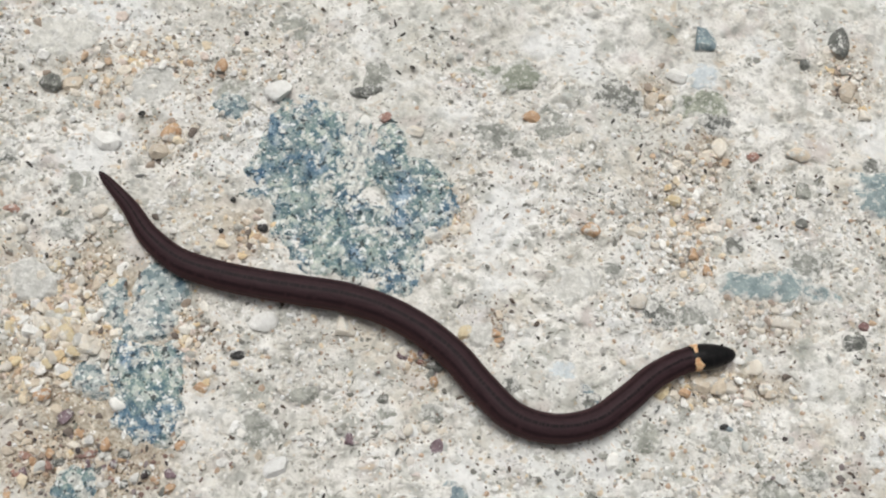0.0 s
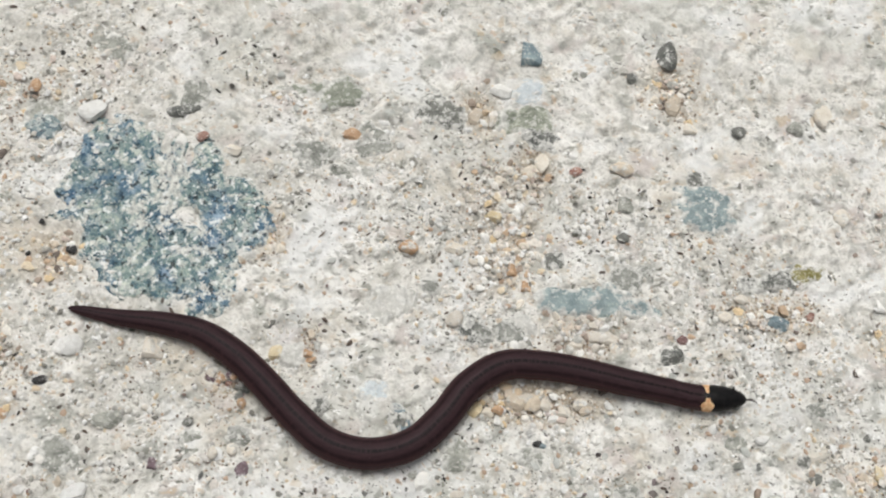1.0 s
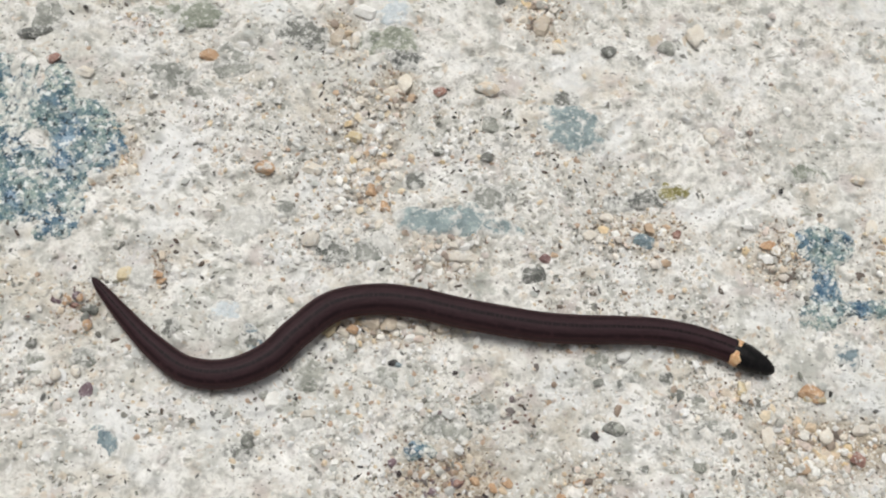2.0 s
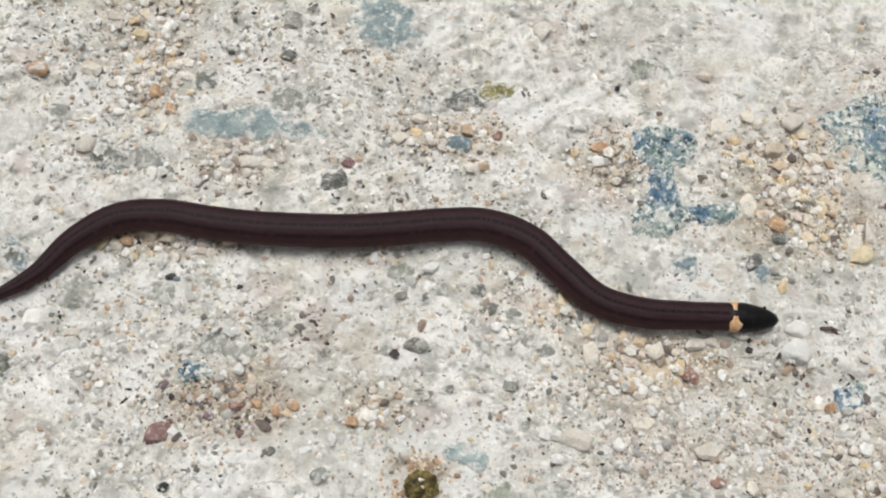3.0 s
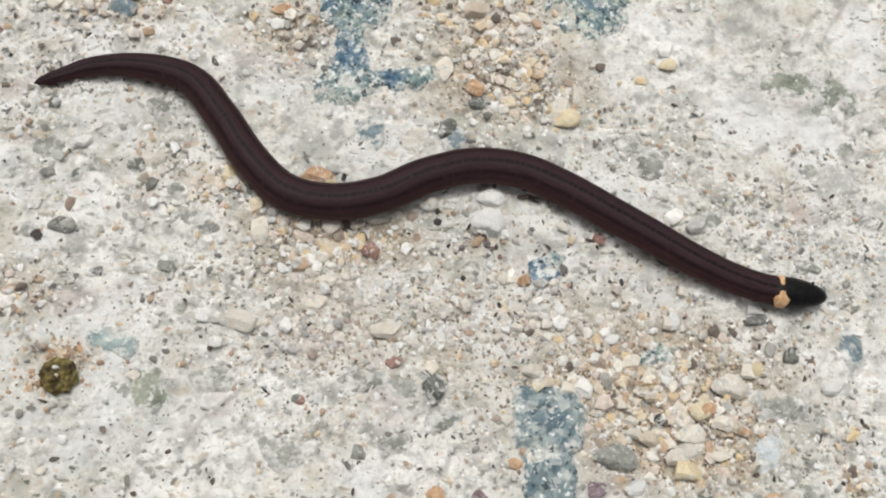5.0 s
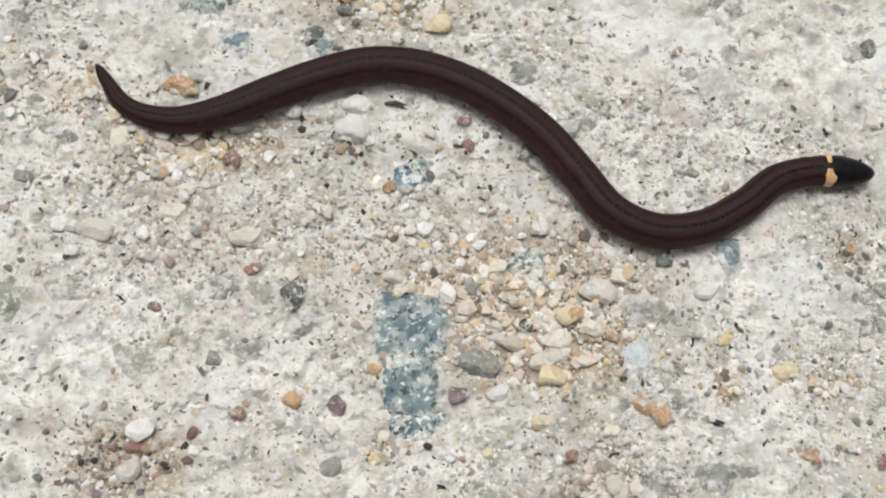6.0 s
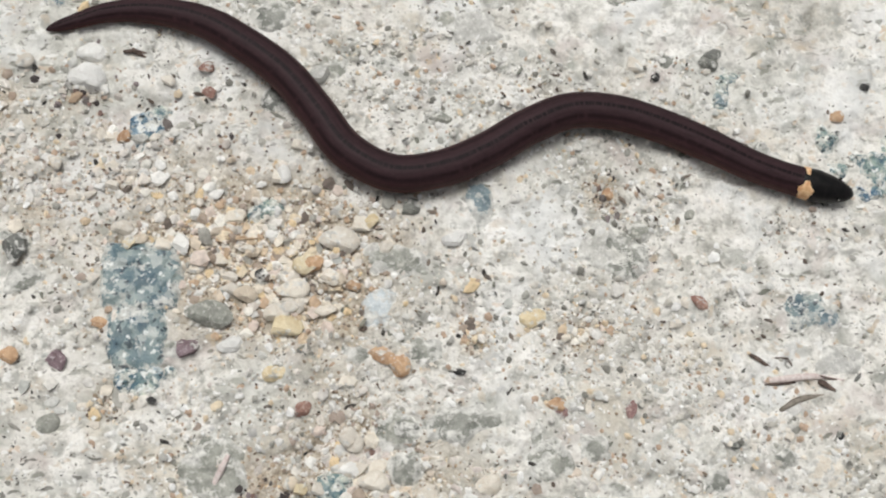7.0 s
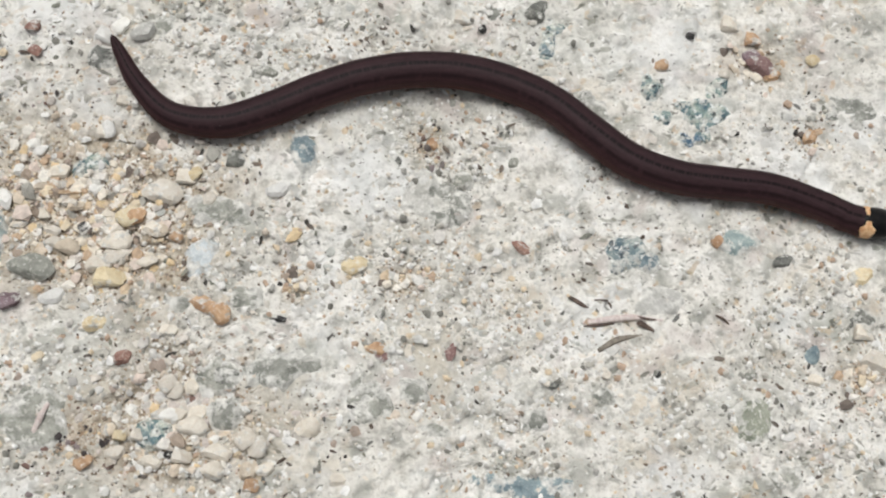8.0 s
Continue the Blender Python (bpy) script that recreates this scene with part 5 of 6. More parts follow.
def moss_ball(x, y, r):
    """A round tuft of olive moss with a white grain caught in it; an amber chip on top stands in for its highlight."""
    thing = tagged(new("moss_ball"), "small round olive-green moss tuft with white grain caught", "moss")
    thing.matrix_world = pose(x * CM, y * CM, float(rise(x, y)) * CM)
    bm = bmesh.new()
    bmesh.ops.create_icosphere(bm, subdivisions=5, radius=1.0)
    for v in bm.verts:
        d = v.co.normalized()
        lump = 0.15 * noise.noise(d * 2.4) + 0.08 * noise.noise(d * 6.0) + 0.05 * noise.noise(d * 17.0)
        v.co = Vector((d.x, d.y, d.z * 0.6 + 0.22)) * (1 + 1.5 * lump) * r * CM
    m, t, b = material("olive_moss", 0.6, 0.3)
    pos = t.nodes.new("ShaderNodeTexCoord").outputs["Object"]
    c = ramp(t, noise_tex(t, pos, 700, 4, 0.7).outputs[0], [(0.34, (0.03, 0.02, 0.010)), (0.46, (0.09, 0.068, 0.022)), (0.58, (0.19, 0.15, 0.045)), (0.72, (0.36, 0.31, 0.13))])
    t.links.new(c.outputs[0], b.inputs["Base Color"])
    part("tuft", bm, m, thing)
    # the white grain, and the amber chip added as a highlight
    for dx, dy, dz, s, colour in ((-0.05, 0.42, 0.72, 0.19, "white"), (0.0, -0.05, 0.86, 0.14, "amber")):
        bm = chipped(int(s * 100), 2)
        bmesh.ops.scale(bm, verts=bm.verts, vec=(s * r * CM, s * r * CM, s * 0.7 * r * CM))
        bmesh.ops.translate(bm, verts=bm.verts, vec=(dx * r * CM, dy * r * CM, dz * r * CM))
        part("grain", bm, ROCK[colour], thing)


TWIGS = {
    "dark": plain_material("dark_twig", (0.06, 0.042, 0.035), 0.7, 0.3, (0.15, 0.11, 0.09), 1800),
    "grey": plain_material("grey_twig", (0.17, 0.15, 0.12), 0.8, 0.3, (0.30, 0.27, 0.23), 1500),
    "husk": plain_material("pink_husk", (0.56, 0.46, 0.43), 0.7, 0.3, (0.72, 0.65, 0.62), 1500),
    "tan": plain_material("tan_straw", (0.38, 0.26, 0.16), 0.7, 0.3, (0.56, 0.43, 0.30), 1500),
}


def twig(colour, wide, *xy):
    """A bit of dry plant along a line of x, y pairs in centimetres; wide: half width at its thickest."""
    p = np.array(xy, float).reshape(-1, 2)
    q = spline(p, np.linspace(0, len(p) - 1, 16))
    way = np.gradient(q, axis=0)
    way /= np.hypot(way[:, 0], way[:, 1])[:, None]
    bm, rings = bmesh.new(), []
    for i, ((x, y), (dx, dy)) in enumerate(zip(q, way)):
        f = i / 15
        r = wide * (0.35 + 0.65 * math.sin(math.pi * min(1, 0.12 + f * 0.95))) * (1 + 0.2 * noise.noise((x * 9, y * 9, wide)))
        z = float(rise(x, y)) + r * 0.7 + 0.02 * math.sin(f * 5)
        rings.append([bm.verts.new(((x - dy * r * math.cos(a)) * CM, (y + dx * r * math.cos(a)) * CM, (z + r * 0.6 * math.sin(a)) * CM)) for a in np.linspace(0, 2 * math.pi, 8, endpoint=False)])
    for a, b in zip(rings, rings[1:]):
        for k in range(8):
            bm.faces.new((a[k], a[(k + 1) % 8], b[(k + 1) % 8], b[k]))
    bm.faces.new(rings[0][::-1])
    bm.faces.new(rings[-1])
    bmesh.ops.recalc_face_normals(bm, faces=bm.faces)
    ob = part("twig", bm, TWIGS[colour], None)
    word = {"dark": "dark brown dry twig splinter", "grey": "grey weathered twig", "husk": "pale pink dry seed husk", "tan": "thin tan straw"}[colour]
    return tagged(ob, word + " lying on the concrete", "twig", "dry plant litter")


def spline(y, q):
    """A smooth curve through evenly spaced rows of y, at the row numbers q."""
    n = len(y)
    i = np.clip(np.floor(q).astype(int), 0, n - 2)
    f = (q - i)[:, None]
    m = np.gradient(y, axis=0)
    return (2 * f**3 - 3 * f**2 + 1) * y[i] + (f**3 - 2 * f**2 + f) * m[i] + (3 * f**2 - 2 * f**3) * y[i + 1] + (f**3 - f**2) * m[i + 1]


moss_ball(10.26, -7.57, 0.235)
twig("dark", 0.035, 25.06, -10.52, 25.20, -10.64, 25.35, -10.74)
twig("dark", 0.016, 25.41, -10.60, 25.63, -10.66, 25.65, -10.83)
twig("husk", 0.05, 25.20, -10.91, 25.60, -10.91, 25.98, -10.92, 26.35, -11.01)
twig("dark", 0.022, 25.21, -10.96, 25.51, -10.97, 25.72, -10.97)
twig("dark", 0.018, 25.92, -10.88, 26.14, -10.96, 26.40, -11.01)
twig("dark", 0.045, 25.99, -10.99, 26.09, -11.06, 26.21, -11.16)
twig("grey", 0.045, 25.34, -11.33, 25.65, -11.21, 26.03, -11.18)
twig("dark", 0.022, 27.16, -11.03, 27.27, -11.12, 27.36, -11.22)
twig("dark", 0.028, 16.79, -5.30, 16.97, -5.33, 17.17, -5.35)
twig("dark", 0.035, 16.80, -5.31, 16.96, -5.35, 17.14, -5.43)
twig("tan", 0.018, 18.03, -8.20, 18.28, -8.23, 18.53, -8.23)
twig("husk", 0.045, 17.88, -11.10, 17.72, -11.37, 17.48, -11.70)
twig("tan", 0.018, 17.96, -8.16, 18.19, -8.19, 18.42, -8.19)


# ---- the snake, in short rigid lengths of body ----
PROFILE_U = (0.0, 0.03, 0.09, 0.18, 0.32, 0.5, 0.7, 0.9, 1.3, 2.5, 4.5, 8.0, 9.5, 10.5, 11.3, 12.0, 12.5, 12.8, 12.95, 13.03)
PROFILE_R = (0.02, 0.075, 0.125, 0.170, 0.215, 0.242, 0.232, 0.222, 0.225, 0.248, 0.268, 0.270, 0.260, 0.245, 0.205, 0.155, 0.118, 0.088, 0.058, 0.02)


def girth(u):
    return float(np.interp(u, PROFILE_U, PROFILE_R))


def tube(cuts, centre, flat=0.94, sides=28, closed=False):
    """A length of body between the stations in cuts (centimetres behind the snout), drawn about the station centre; x points ahead."""
    bm = bmesh.new()
    layer = bm.loops.layers.uv.new("UVMap")
    rings = []
    for u in cuts:
        r = girth(u) - (0.012 if closed and u == cuts[-1] else 0.0)
        deep = flat if np.isscalar(flat) else float(np.interp(u, *flat))
        ahead = (centre - u) * (1.16 if closed and u < centre and centre < 1 else 1.0)
        ring = []
        for k in range(sides):
            a = 2 * math.pi * k / sides
            ring.append(bm.verts.new((ahead * CM, -math.sin(a) * r * CM, -math.cos(a) * r * deep * CM)))
        rings.append(ring)
    for i in range(len(cuts) - 1):
        for k in range(sides):
            j = (k + 1) % sides
            f = bm.faces.new((rings[i][k], rings[i][j], rings[i + 1][j], rings[i + 1][k]))
            f.smooth = True
            ends = ((k, i), (k + 1, i), (k + 1, i + 1), (k, i + 1))
            for loop, (s, c) in zip(f.loops, ends):
                loop[layer].uv = (s / sides, cuts[c] / LENGTH)
    if closed:
        bm.faces.new(rings[0][::-1])
        bm.faces.new(rings[-1])
    bmesh.ops.recalc_face_normals(bm, faces=bm.faces)
    return bm


skin = skin_material()
head_skin = plain_material("black_head_scales", (0.005, 0.005, 0.0055), 0.36, 0.16, (0.012, 0.011, 0.011), 1500)
band_skin = plain_material("orange_neck_band", (0.58, 0.30, 0.14), 0.5, 0.3, (0.82, 0.58, 0.34), 1500)
snake = tagged(new("snake"), "slender brown snake with black head and orange collar on concrete", "snake")
PIECES = []              # part, station behind the snout in centimetres

head = part("head", tube([0, 0.015, 0.03, 0.06, 0.09, 0.13, 0.18, 0.25, 0.32, 0.41, 0.5, 0.58, 0.64, 0.70, 0.76, 0.80], 0.34, ((0.3, 0.7), (0.84, 0.94)), closed=True), head_skin, snake, "glossy black blunt head")
PIECES.append((head, 0.34))


def bead(name, x, y, z, r, mat, parent, label=""):
    bm = bmesh.new()
    bmesh.ops.create_uvsphere(bm, u_segments=12, v_segments=8, radius=r * CM)
    bmesh.ops.translate(bm, verts=bm.verts, vec=(x * CM, y * CM, z * CM))
    return part(name, bm, mat, parent, label)


eye_skin = plain_material("eye", (0.01, 0.009, 0.008), 0.08, 0.6)
for side in (-1, 1):
    bead("eye", 0.15, side * 0.165, 0.085, 0.024, eye_skin, head, "tiny glossy black eye")
    bead("nostril", 0.335, side * 0.07, 0.055, 0.011, eye_skin, head)


def neck_patch(side):
    """One side of the broken orange collar, a little proud of the neck."""
    bm = bmesh.new()
    rng = random.Random(3 + side)
    rows, cols = 6, 14
    grid = []
    for i in range(cols):
        a = radians(7 + 108 * i / (cols - 1))
        wide = (0.105 if side < 0 else 0.072) + 0.014 * math.sin(i * 0.7 + 2 * side) + rng.uniform(-0.014, 0.014)
        grid.append([])
        for k in range(rows):
            u = 0.715 - 0.04 * i / cols + (k / (rows - 1) - 0.5) * 2 * wide * (0.3 + 0.7 * min(1, i / 4))
            r = girth(u) + (0.006 if 0 < k < rows - 1 and 0 < i < cols - 1 else -0.008)
            grid[-1].append(bm.verts.new(((0.34 - u) * CM, side * math.sin(a) * r * CM, math.cos(a) * r * 0.94 * CM)))
    for i in range(cols - 1):
        for k in range(rows - 1):
            bm.faces.new((grid[i][k], grid[i + 1][k], grid[i + 1][k + 1], grid[i][k + 1]))
    bmesh.ops.recalc_face_normals(bm, faces=bm.faces)
    return bm


neck = part("neck", tube([0.77, 0.80, 0.88, 0.96, 1.06], 0.80), skin, snake)
PIECES.append((neck, 0.80))
for side in (-1, 1):
    part("collar_patch", neck_patch(side), band_skin, head, "orange collar patch, broken along the spine")

STEP = 0.1
for k in range(114):
    u = 1.0 + STEP * (k + 0.5)
    w = STEP * 0.5 + 0.045
    PIECES.append((part("body_segment", tube([u - w, u - w * 0.4, u + w * 0.4, u + w], u), skin, snake), u))
PIECES.append((part("tail_tip", tube([12.3, 12.4, 12.5, 12.6, 12.7, 12.8, 12.9, 12.98, 13.03], 12.55, closed=True), skin, snake, "dark pointed tail tip"), 12.55))


def fork():
    bm = bmesh.new()
    path = [(0.0, 0, 0), (0.12, 0, 0.0), (0.22, -0.006, -0.01), (0.30, -0.03, -0.035), (0.35, -0.075, -0.07)]
    for off in (0.0, 0.012):
        rings = []
        for i, (x, y, z) in enumerate(path):
            r = 0.016 - 0.0025 * i
            rings.append([bm.verts.new(((x) * CM, (y + off * i * 0.8 + r * math.cos(a)) * CM, (z + r * math.sin(a)) * CM)) for a in np.linspace(0, 2 * math.pi, 6, endpoint=False)])
        for p, q in zip(rings, rings[1:]):
            for k in range(6):
                bm.faces.new((p[k], p[(k + 1) % 6], q[(k + 1) % 6], q[k]))
        bm.faces.new(rings[-1])
    bmesh.ops.recalc_face_normals(bm, faces=bm.faces)
    return bm


tongue = part("tongue", fork(), plain_material("tongue", (0.05, 0.035, 0.035), 0.4), head, "thin dark forked tongue")

# where the body lies: every quarter second, nineteen stations from snout to tail tip (x, y in centimetres)
LAID = {}


def lay(t, *xy):
    LAID[t] = np.array(xy).reshape(-1, 2)


def lie_down():
    lay(0, 6.76, -3.03, 6.05, -3.10, 5.40, -3.39, 4.84, -3.84, 4.25, -4.24, 3.55, -4.37, 2.87, -4.18, 2.35, -3.69, 1.87, -3.15, 1.31, -2.71, 0.67, -2.38, -0.02, -2.18, -0.73, -2.08, -1.44, -1.98, -2.14, -1.84, -2.82, -1.61, -3.37, -1.16, -3.79, -0.58, -4.27, -0.05)
    lay(0.25, 7.55, -2.74, 6.84, -2.74, 6.20, -2.98, 5.59, -3.33, 5.03, -3.78, 4.47, -4.22, 3.79, -4.39, 3.08, -4.29, 2.52, -3.85, 2.05, -3.31, 1.53, -2.82, 0.93, -2.43, 0.25, -2.21, -0.46, -2.13, -1.17, -2.04, -1.87, -1.92, -2.56, -1.72, -3.17, -1.34, -3.64, -0.78)
    lay(0.5, 8.44, -2.66, 7.73, -2.76, 7.01, -2.80, 6.30, -2.86, 5.66, -3.16, 5.20, -3.71, 4.69, -4.20, 4.02, -4.41, 3.31, -4.36, 2.69, -4.01, 2.21, -3.48, 1.73, -2.95, 1.18, -2.50, 0.52, -2.22, -0.19, -2.17, -0.90, -2.10, -1.61, -1.99, -2.30, -1.82, -2.94, -1.50)
    lay(0.75, 9.44, -2.78, 8.64, -2.85, 7.93, -2.93, 7.22, -2.90, 6.52, -2.93, 5.82, -3.01, 5.29, -3.48, 4.83, -4.03, 4.22, -4.38, 3.50, -4.42, 2.85, -4.16, 2.33, -3.66, 1.85, -3.13, 1.32, -2.65, 0.70, -2.31, -0.01, -2.19, -0.72, -2.11, -1.42, -2.00, -2.11, -1.86)
    lay(1, 10.24, -3.49, 9.52, -3.48, 8.81, -3.34, 8.11, -3.20, 7.41, -3.04, 6.70, -2.93, 5.99, -2.94, 5.38, -3.30, 4.92, -3.85, 4.37, -4.30, 3.67, -4.45, 2.99, -4.27, 2.44, -3.81, 1.95, -3.28, 1.44, -2.79, 0.83, -2.40, 0.14, -2.22, -0.57, -2.12, -1.28, -1.98)
    lay(1.25, 11.08, -3.60, 10.36, -3.56, 9.65, -3.51, 8.94, -3.42, 8.24, -3.29, 7.54, -3.14, 6.83, -3.01, 6.12, -2.97, 5.47, -3.25, 4.99, -3.78, 4.46, -4.26, 3.78, -4.47, 3.08, -4.35, 2.51, -3.92, 2.05, -3.37, 1.56, -2.85, 0.98, -2.43, 0.31, -2.20, -0.42, -2.11)
    lay(1.5, 11.87, -3.75, 11.16, -3.65, 10.44, -3.64, 9.73, -3.62, 9.02, -3.54, 8.31, -3.41, 7.62, -3.23, 6.92, -3.08, 6.21, -3.02, 5.54, -3.25, 5.03, -3.75, 4.51, -4.24, 3.84, -4.49, 3.14, -4.40, 2.55, -4.00, 2.11, -3.44, 1.65, -2.89, 1.09, -2.45, 0.43, -2.17)
    lay(1.75, 12.58, -3.76, 11.88, -3.68, 11.16, -3.67, 10.45, -3.70, 9.73, -3.72, 9.01, -3.70, 8.31, -3.56, 7.61, -3.37, 6.92, -3.21, 6.19, -3.14, 5.50, -3.36, 4.97, -3.84, 4.40, -4.29, 3.71, -4.50, 3.02, -4.31, 2.50, -3.82, 2.12, -3.22, 1.61, -2.71, 1.04, -2.27)
    lay(2, 13.10, -4.49, 12.52, -4.17, 11.89, -3.93, 11.23, -3.80, 10.52, -3.76, 9.81, -3.75, 9.10, -3.70, 8.39, -3.58, 7.69, -3.44, 6.98, -3.27, 6.28, -3.20, 5.57, -3.33, 5.00, -3.75, 4.48, -4.22, 3.84, -4.46, 3.19, -4.38, 2.63, -3.96, 2.13, -3.42, 1.67, -2.87)
    lay(2.25, 13.79, -4.92, 13.16, -4.61, 12.56, -4.30, 11.94, -4.01, 11.29, -3.82, 10.60, -3.71, 9.89, -3.74, 9.17, -3.72, 8.46, -3.64, 7.76, -3.52, 7.06, -3.34, 6.35, -3.21, 5.64, -3.30, 5.05, -3.71, 4.57, -4.19, 3.97, -4.51, 3.28, -4.48, 2.65, -4.12, 2.18, -3.56)
    lay(2.5, 14.52, -5.15, 13.85, -4.96, 13.21, -4.69, 12.61, -4.34, 12.01, -3.99, 11.39, -3.68, 10.67, -3.70, 9.96, -3.75, 9.24, -3.75, 8.53, -3.68, 7.82, -3.58, 7.13, -3.39, 6.43, -3.24, 5.72, -3.30, 5.14, -3.71, 4.64, -4.23, 4.04, -4.60, 3.34, -4.63, 2.71, -4.25)
    lay(2.75, 15.28, -5.24, 14.58, -5.13, 13.89, -4.97, 13.25, -4.71, 12.67, -4.33, 12.11, -3.89, 11.43, -3.69, 10.72, -3.71, 10.01, -3.78, 9.29, -3.79, 8.57, -3.74, 7.86, -3.66, 7.17, -3.47, 6.48, -3.30, 5.77, -3.33, 5.16, -3.71, 4.67, -4.22, 4.08, -4.63, 3.38, -4.69)
    lay(3, 15.96, -5.21, 15.25, -5.14, 14.53, -5.10, 13.82, -5.04, 13.14, -4.82, 12.62, -4.34, 12.12, -3.84, 11.46, -3.57, 10.74, -3.55, 10.03, -3.60, 9.31, -3.63, 8.60, -3.61, 7.88, -3.56, 7.17, -3.46, 6.47, -3.33, 5.76, -3.37, 5.13, -3.71, 4.61, -4.20, 3.99, -4.56)
    lay(3.25, 16.49, -5.03, 15.78, -5.02, 15.07, -5.06, 14.36, -5.04, 13.68, -4.95, 13.01, -4.79, 12.54, -4.26, 12.08, -3.72, 11.42, -3.46, 10.71, -3.49, 10.00, -3.59, 9.28, -3.63, 8.57, -3.60, 7.85, -3.55, 7.15, -3.44, 6.44, -3.33, 5.73, -3.37, 5.12, -3.75, 4.59, -4.25)
    lay(3.5, 17.09, -4.88, 16.38, -4.89, 15.67, -5.00, 14.97, -5.16, 14.26, -5.24, 13.56, -5.12, 12.97, -4.73, 12.54, -4.15, 12.08, -3.61, 11.43, -3.34, 10.71, -3.41, 10.01, -3.56, 9.30, -3.63, 8.59, -3.60, 7.87, -3.53, 7.16, -3.42, 6.45, -3.34, 5.74, -3.37, 5.12, -3.77)
    lay(3.75, 17.88, -5.14, 17.15, -4.97, 16.43, -4.91, 15.77, -4.94, 15.11, -5.07, 14.44, -5.24, 13.74, -5.21, 13.10, -4.89, 12.65, -4.34, 12.22, -3.77, 11.61, -3.39, 10.91, -3.36, 10.21, -3.52, 9.50, -3.60, 8.78, -3.55, 8.07, -3.47, 7.36, -3.39, 6.65, -3.30, 5.93, -3.32)
    lay(4, 18.80, -5.71, 18.11, -5.52, 17.43, -5.29, 16.76, -5.04, 16.05, -4.93, 15.34, -5.02, 14.65, -5.22, 13.94, -5.27, 13.27, -5.05, 12.77, -4.54, 12.36, -3.95, 11.81, -3.50, 11.12, -3.33, 10.42, -3.46, 9.71, -3.58, 9.00, -3.52, 8.29, -3.42, 7.58, -3.34, 6.87, -3.26)
    lay(4.25, 19.54, -6.01, 18.78, -5.88, 18.13, -5.59, 17.46, -5.32, 16.78, -5.10, 16.08, -4.90, 15.38, -5.00, 14.69, -5.22, 13.98, -5.29, 13.30, -5.10, 12.79, -4.60, 12.39, -4.01, 11.88, -3.50, 11.21, -3.27, 10.51, -3.34, 9.81, -3.50, 9.10, -3.53, 8.38, -3.43, 7.65, -3.35)
    lay(4.5, 19.93, -6.70, 19.27, -6.41, 18.62, -6.12, 17.99, -5.76, 17.38, -5.40, 16.76, -5.04, 16.07, -4.87, 15.36, -4.98, 14.69, -5.22, 13.98, -5.30, 13.29, -5.13, 12.79, -4.62, 12.39, -4.03, 11.92, -3.49, 11.26, -3.22, 10.55, -3.23, 9.86, -3.42, 9.15, -3.53, 8.42, -3.44)
    lay(4.75, 20.66, -6.87, 19.98, -6.69, 19.31, -6.45, 18.67, -6.14, 18.03, -5.80, 17.41, -5.44, 16.80, -5.05, 16.11, -4.86, 15.40, -4.99, 14.72, -5.23, 14.01, -5.34, 13.31, -5.15, 12.86, -4.59, 12.53, -3.95, 12.13, -3.33, 11.49, -3.00, 10.77, -3.02, 10.07, -3.17, 9.36, -3.29)
    lay(5, 21.17, -7.14, 20.49, -7.03, 19.85, -6.80, 19.25, -6.47, 18.67, -6.08, 18.08, -5.69, 17.47, -5.30, 16.82, -4.98, 16.12, -4.88, 15.41, -5.01, 14.74, -5.26, 14.02, -5.34, 13.37, -5.14, 12.90, -4.61, 12.54, -3.97, 12.11, -3.37, 11.44, -3.11, 10.72, -3.07, 10.02, -3.26)
    lay(5.25, 21.78, -7.12, 21.08, -7.18, 20.42, -7.12, 19.82, -6.87, 19.24, -6.49, 18.71, -6.01, 18.13, -5.58, 17.50, -5.22, 16.84, -4.96, 16.14, -4.88, 15.43, -5.03, 14.76, -5.25, 14.06, -5.34, 13.39, -5.17, 12.90, -4.66, 12.52, -4.06, 12.08, -3.48, 11.42, -3.16, 10.71, -3.13)
    lay(5.5, 22.41, -7.00, 21.73, -7.16, 21.05, -7.27, 20.41, -7.21, 19.79, -6.93, 19.26, -6.45, 18.75, -5.94, 18.18, -5.52, 17.55, -5.17, 16.88, -4.94, 16.16, -4.88, 15.47, -5.02, 14.78, -5.26, 14.08, -5.38, 13.39, -5.25, 12.87, -4.80, 12.46, -4.17, 12.08, -3.54, 11.46, -3.21)
    lay(5.75, 23.20, -7.03, 22.49, -7.08, 21.80, -7.25, 21.09, -7.39, 20.36, -7.36, 19.70, -7.06, 19.25, -6.49, 18.81, -5.93, 18.26, -5.46, 17.63, -5.12, 16.94, -4.91, 16.22, -4.86, 15.51, -5.02, 14.84, -5.27, 14.14, -5.44, 13.42, -5.37, 12.86, -4.86, 12.52, -4.19, 12.23, -3.53)
    lay(6, 23.87, -6.95, 23.16, -6.84, 22.45, -6.92, 21.84, -7.29, 21.18, -7.57, 20.47, -7.58, 19.86, -7.24, 19.46, -6.65, 19.05, -6.06, 18.54, -5.56, 17.95, -5.15, 17.29, -4.88, 16.58, -4.80, 15.88, -4.93, 15.19, -5.14, 14.51, -5.37, 13.80, -5.46, 13.15, -5.21, 12.77, -4.61)
    lay(6.25, 24.67, -7.10, 23.99, -6.89, 23.27, -6.73, 22.62, -6.84, 22.00, -7.11, 21.39, -7.47, 20.69, -7.56, 20.01, -7.37, 19.52, -6.85, 19.15, -6.25, 18.67, -5.71, 18.12, -5.26, 17.48, -4.94, 16.79, -4.78, 16.07, -4.83, 15.39, -5.04, 14.73, -5.31, 14.03, -5.45, 13.32, -5.32)
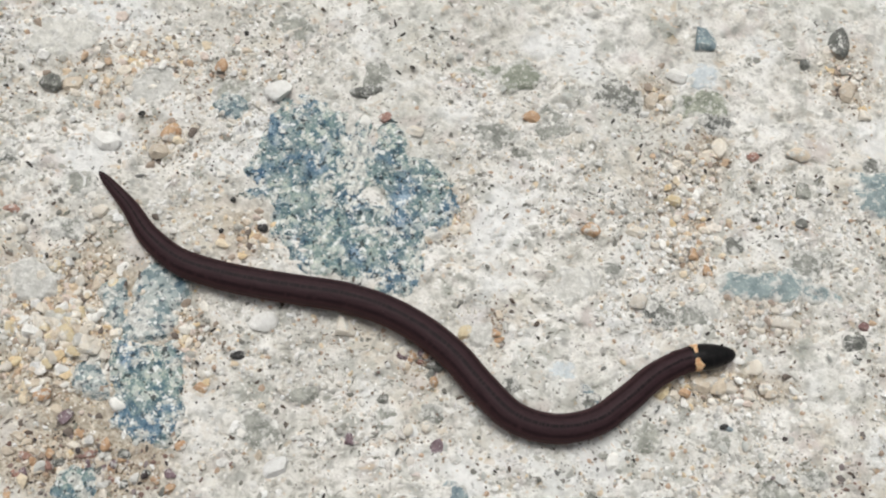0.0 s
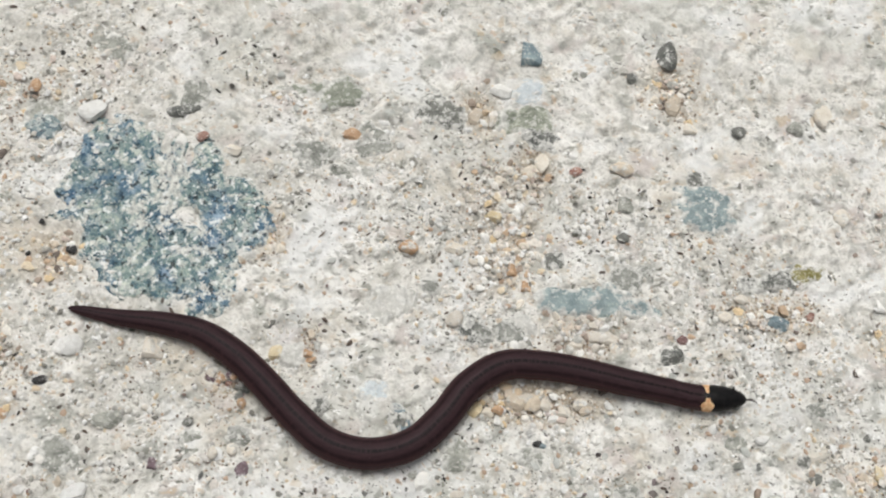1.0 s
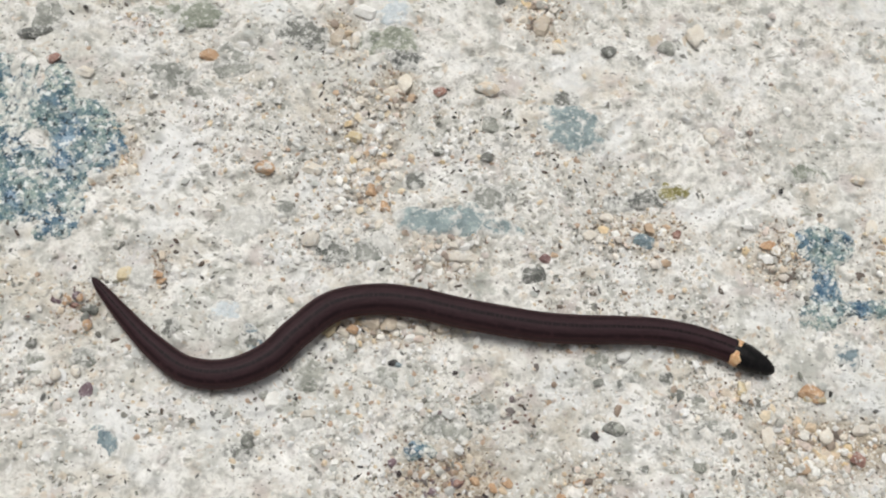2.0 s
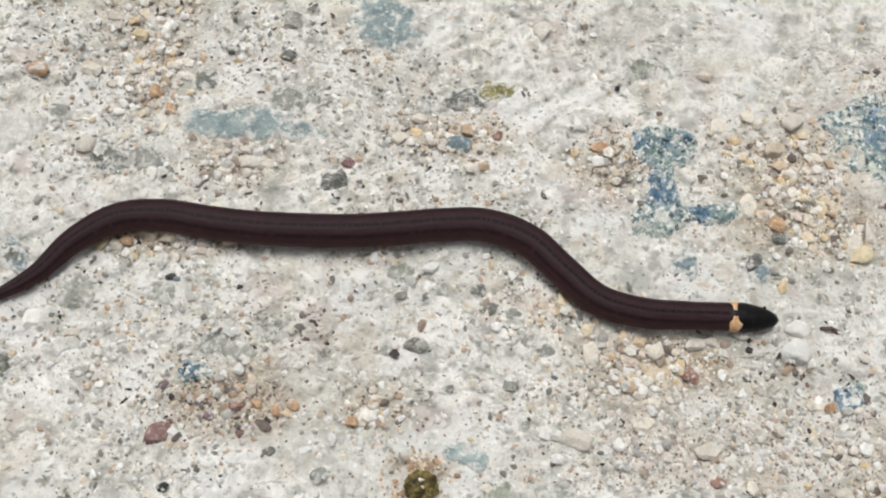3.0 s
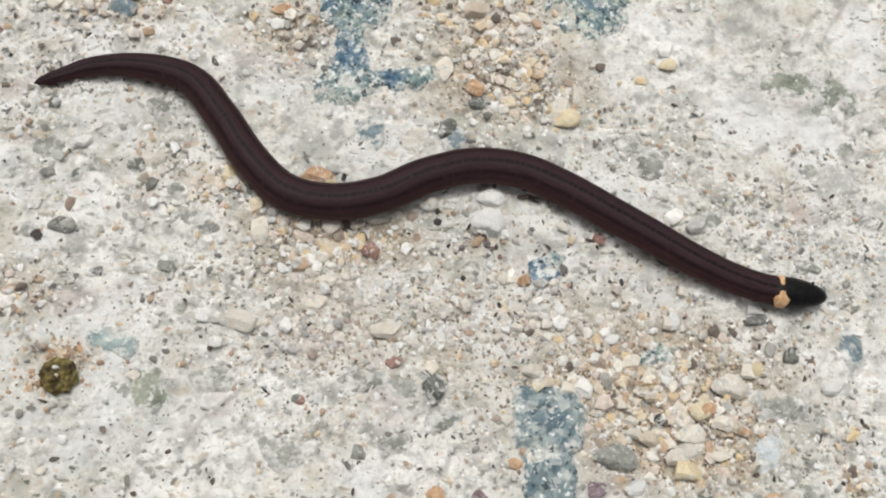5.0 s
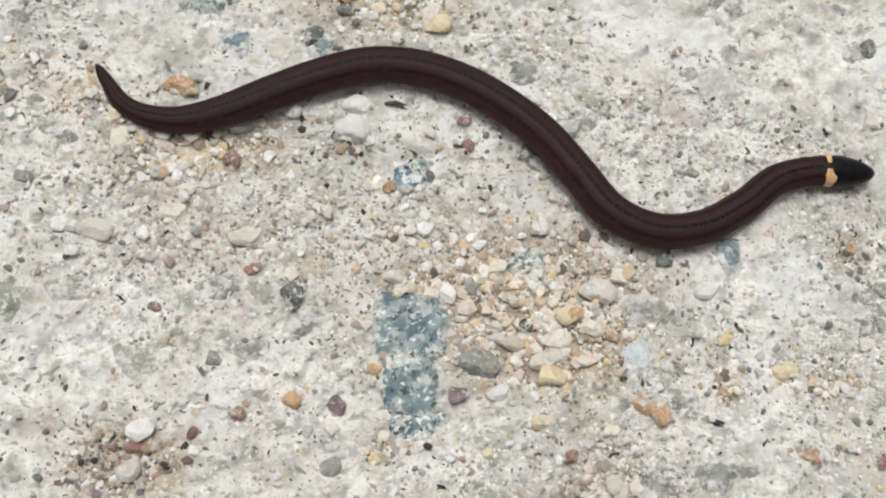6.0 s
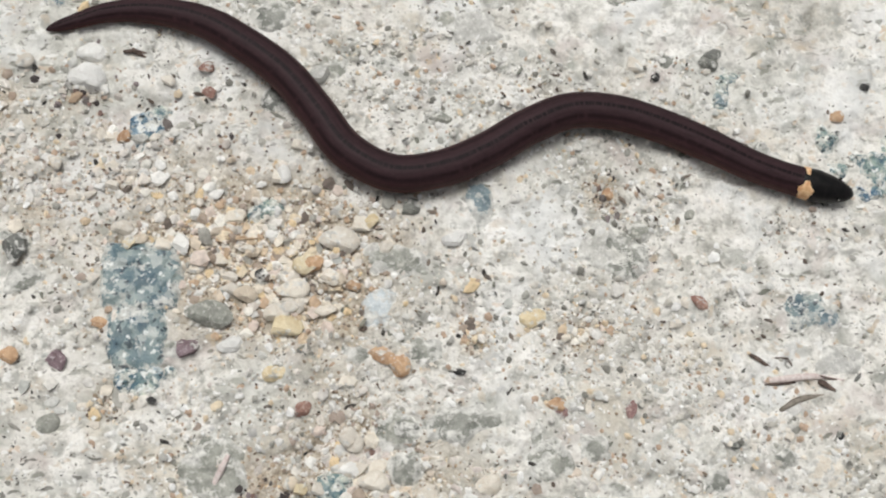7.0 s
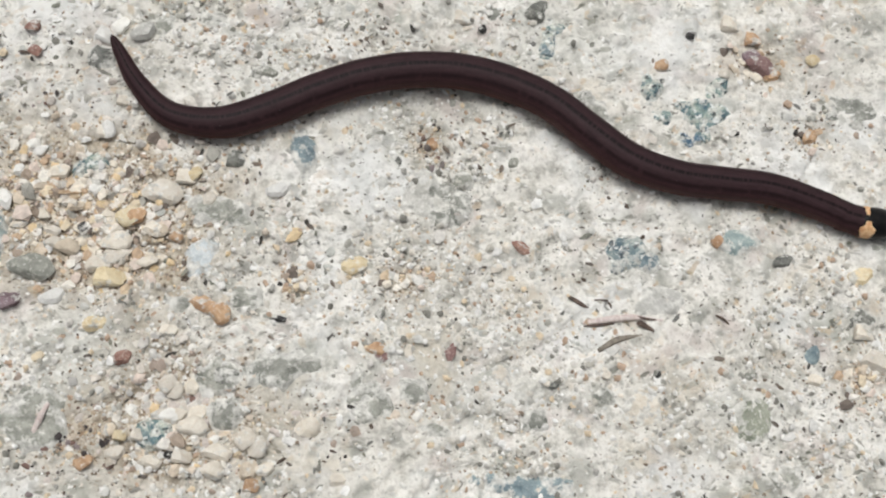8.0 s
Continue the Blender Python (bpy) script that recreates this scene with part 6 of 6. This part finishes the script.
    lay(6.5, 25.60, -7.36, 24.89, -7.30, 24.20, -7.08, 23.53, -6.86, 22.82, -6.77, 22.16, -7.03, 21.55, -7.40, 20.85, -7.53, 20.15, -7.43, 19.57, -7.01, 19.20, -6.40, 18.76, -5.85, 18.24, -5.35, 17.62, -5.00, 16.94, -4.79, 16.23, -4.76, 15.54, -4.95, 14.89, -5.25, 14.20, -5.43)
    lay(6.75, 26.37, -7.67, 25.66, -7.50, 24.97, -7.30, 24.29, -7.10, 23.61, -6.92, 22.93, -6.78, 22.26, -7.01, 21.64, -7.36, 20.95, -7.53, 20.25, -7.47, 19.68, -7.07, 19.31, -6.46, 18.89, -5.88, 18.38, -5.39, 17.78, -5.01, 17.11, -4.80, 16.40, -4.76, 15.71, -4.94, 15.02, -5.23)
    lay(7, 26.94, -8.38, 26.27, -8.15, 25.62, -7.86, 25.01, -7.50, 24.39, -7.16, 23.74, -6.89, 23.04, -6.80, 22.37, -7.00, 21.73, -7.31, 21.06, -7.52, 20.36, -7.52, 19.78, -7.13, 19.42, -6.53, 19.03, -5.93, 18.52, -5.44, 17.95, -5.03, 17.28, -4.80, 16.58, -4.76, 15.89, -4.92)
    lay(7.25, 27.74, -8.89, 27.06, -8.69, 26.39, -8.41, 25.77, -8.06, 25.17, -7.68, 24.57, -7.29, 23.91, -7.02, 23.21, -6.88, 22.51, -6.95, 21.85, -7.19, 21.17, -7.43, 20.47, -7.49, 19.83, -7.21, 19.47, -6.60, 19.12, -5.98, 18.64, -5.45, 18.08, -5.04, 17.44, -4.78, 16.75, -4.72)
    lay(7.5, 28.55, -9.32, 27.84, -9.20, 27.16, -9.00, 26.50, -8.71, 25.93, -8.27, 25.39, -7.81, 24.79, -7.42, 24.13, -7.15, 23.43, -7.00, 22.71, -6.95, 22.01, -7.09, 21.33, -7.31, 20.63, -7.46, 19.94, -7.29, 19.53, -6.72, 19.23, -6.07, 18.80, -5.51, 18.24, -5.06, 17.64, -4.77)
    lay(7.75, 29.48, -9.57, 28.79, -9.44, 28.08, -9.32, 27.39, -9.11, 26.74, -8.82, 26.09, -8.48, 25.58, -7.97, 25.02, -7.52, 24.38, -7.20, 23.69, -7.01, 22.98, -6.94, 22.27, -7.03, 21.58, -7.22, 20.90, -7.43, 20.19, -7.42, 19.61, -7.02, 19.30, -6.38, 18.95, -5.75, 18.43, -5.24)
    lay(8, 30.28, -10.08, 29.58, -9.95, 28.95, -9.61, 28.30, -9.31, 27.61, -9.15, 26.91, -8.98, 26.27, -8.66, 25.75, -8.17, 25.25, -7.66, 24.64, -7.28, 23.97, -7.03, 23.26, -6.94, 22.55, -6.98, 21.85, -7.14, 21.16, -7.35, 20.46, -7.47, 19.78, -7.27, 19.35, -6.71, 19.08, -6.04)


def body_at(t):
    """The body's line at a time, between the quarter seconds."""
    keys = np.array(sorted(LAID))
    rows = np.stack([LAID[k].ravel() for k in keys])
    return spline(rows, np.array([t / 0.25]))[0].reshape(-1, 2)


def motions():
    lie_down()
    times = [k / 10 for k in range(81)]
    lines = [body_at(t) for t in times]
    u = np.array([s for _, s in PIECES])
    carried = [line.mean(0) for line in lines]
    walk(snake, [(t, pose(c[0] * CM, c[1] * CM, 0)) for t, c in zip(times, carried)])
    ahead, behind = np.clip(u - 0.12, 0, LENGTH), np.clip(u + 0.12, 0, LENGTH)
    ahead[0], behind[0] = 0.0, 0.80
    high = np.array([girth(s) * 0.93 for s in u])
    high[0] = 0.212
    rows = [[] for _ in PIECES]
    for t, line, c in zip(times, lines, carried):
        row = 18 / LENGTH
        p, a, b = spline(line, u * row), spline(line, ahead * row), spline(line, behind * row)
        yaw = np.degrees(np.arctan2(a[:, 1] - b[:, 1], a[:, 0] - b[:, 0]))
        for k in range(len(PIECES)):
            pitch = 0.0
            if 0 < k < len(PIECES) - 1:
                pitch = -math.degrees(math.atan2(high[k - 1] - high[k + 1], u[k + 1] - u[k - 1])) if k > 2 else 0.0
            rows[k].append((t, pose((p[k, 0] - c[0]) * CM, (p[k, 1] - c[1]) * CM, (high[k] - 0.005) * CM, 0, pitch, yaw[k])))
    for (ob, _), r in zip(PIECES, rows):
        walk(ob, r)
    inside, out = -0.02, 0.36
    flick = [(0, inside), (0.8, inside), (1.0, 0.28), (1.2, inside), (1.3, 0.2), (1.4, out), (1.6, out), (1.8, inside), (3.5, inside), (3.6, 0.25), (3.8, 0.33), (4.0, inside),
             (4.5, inside), (4.6, 0.3), (4.8, inside), (6.3, inside), (6.5, 0.34), (6.7, inside), (8.0, inside)]
    walk(tongue, [(t, pose(x * CM, 0, -0.02 * CM)) for t, x in flick])


motions()
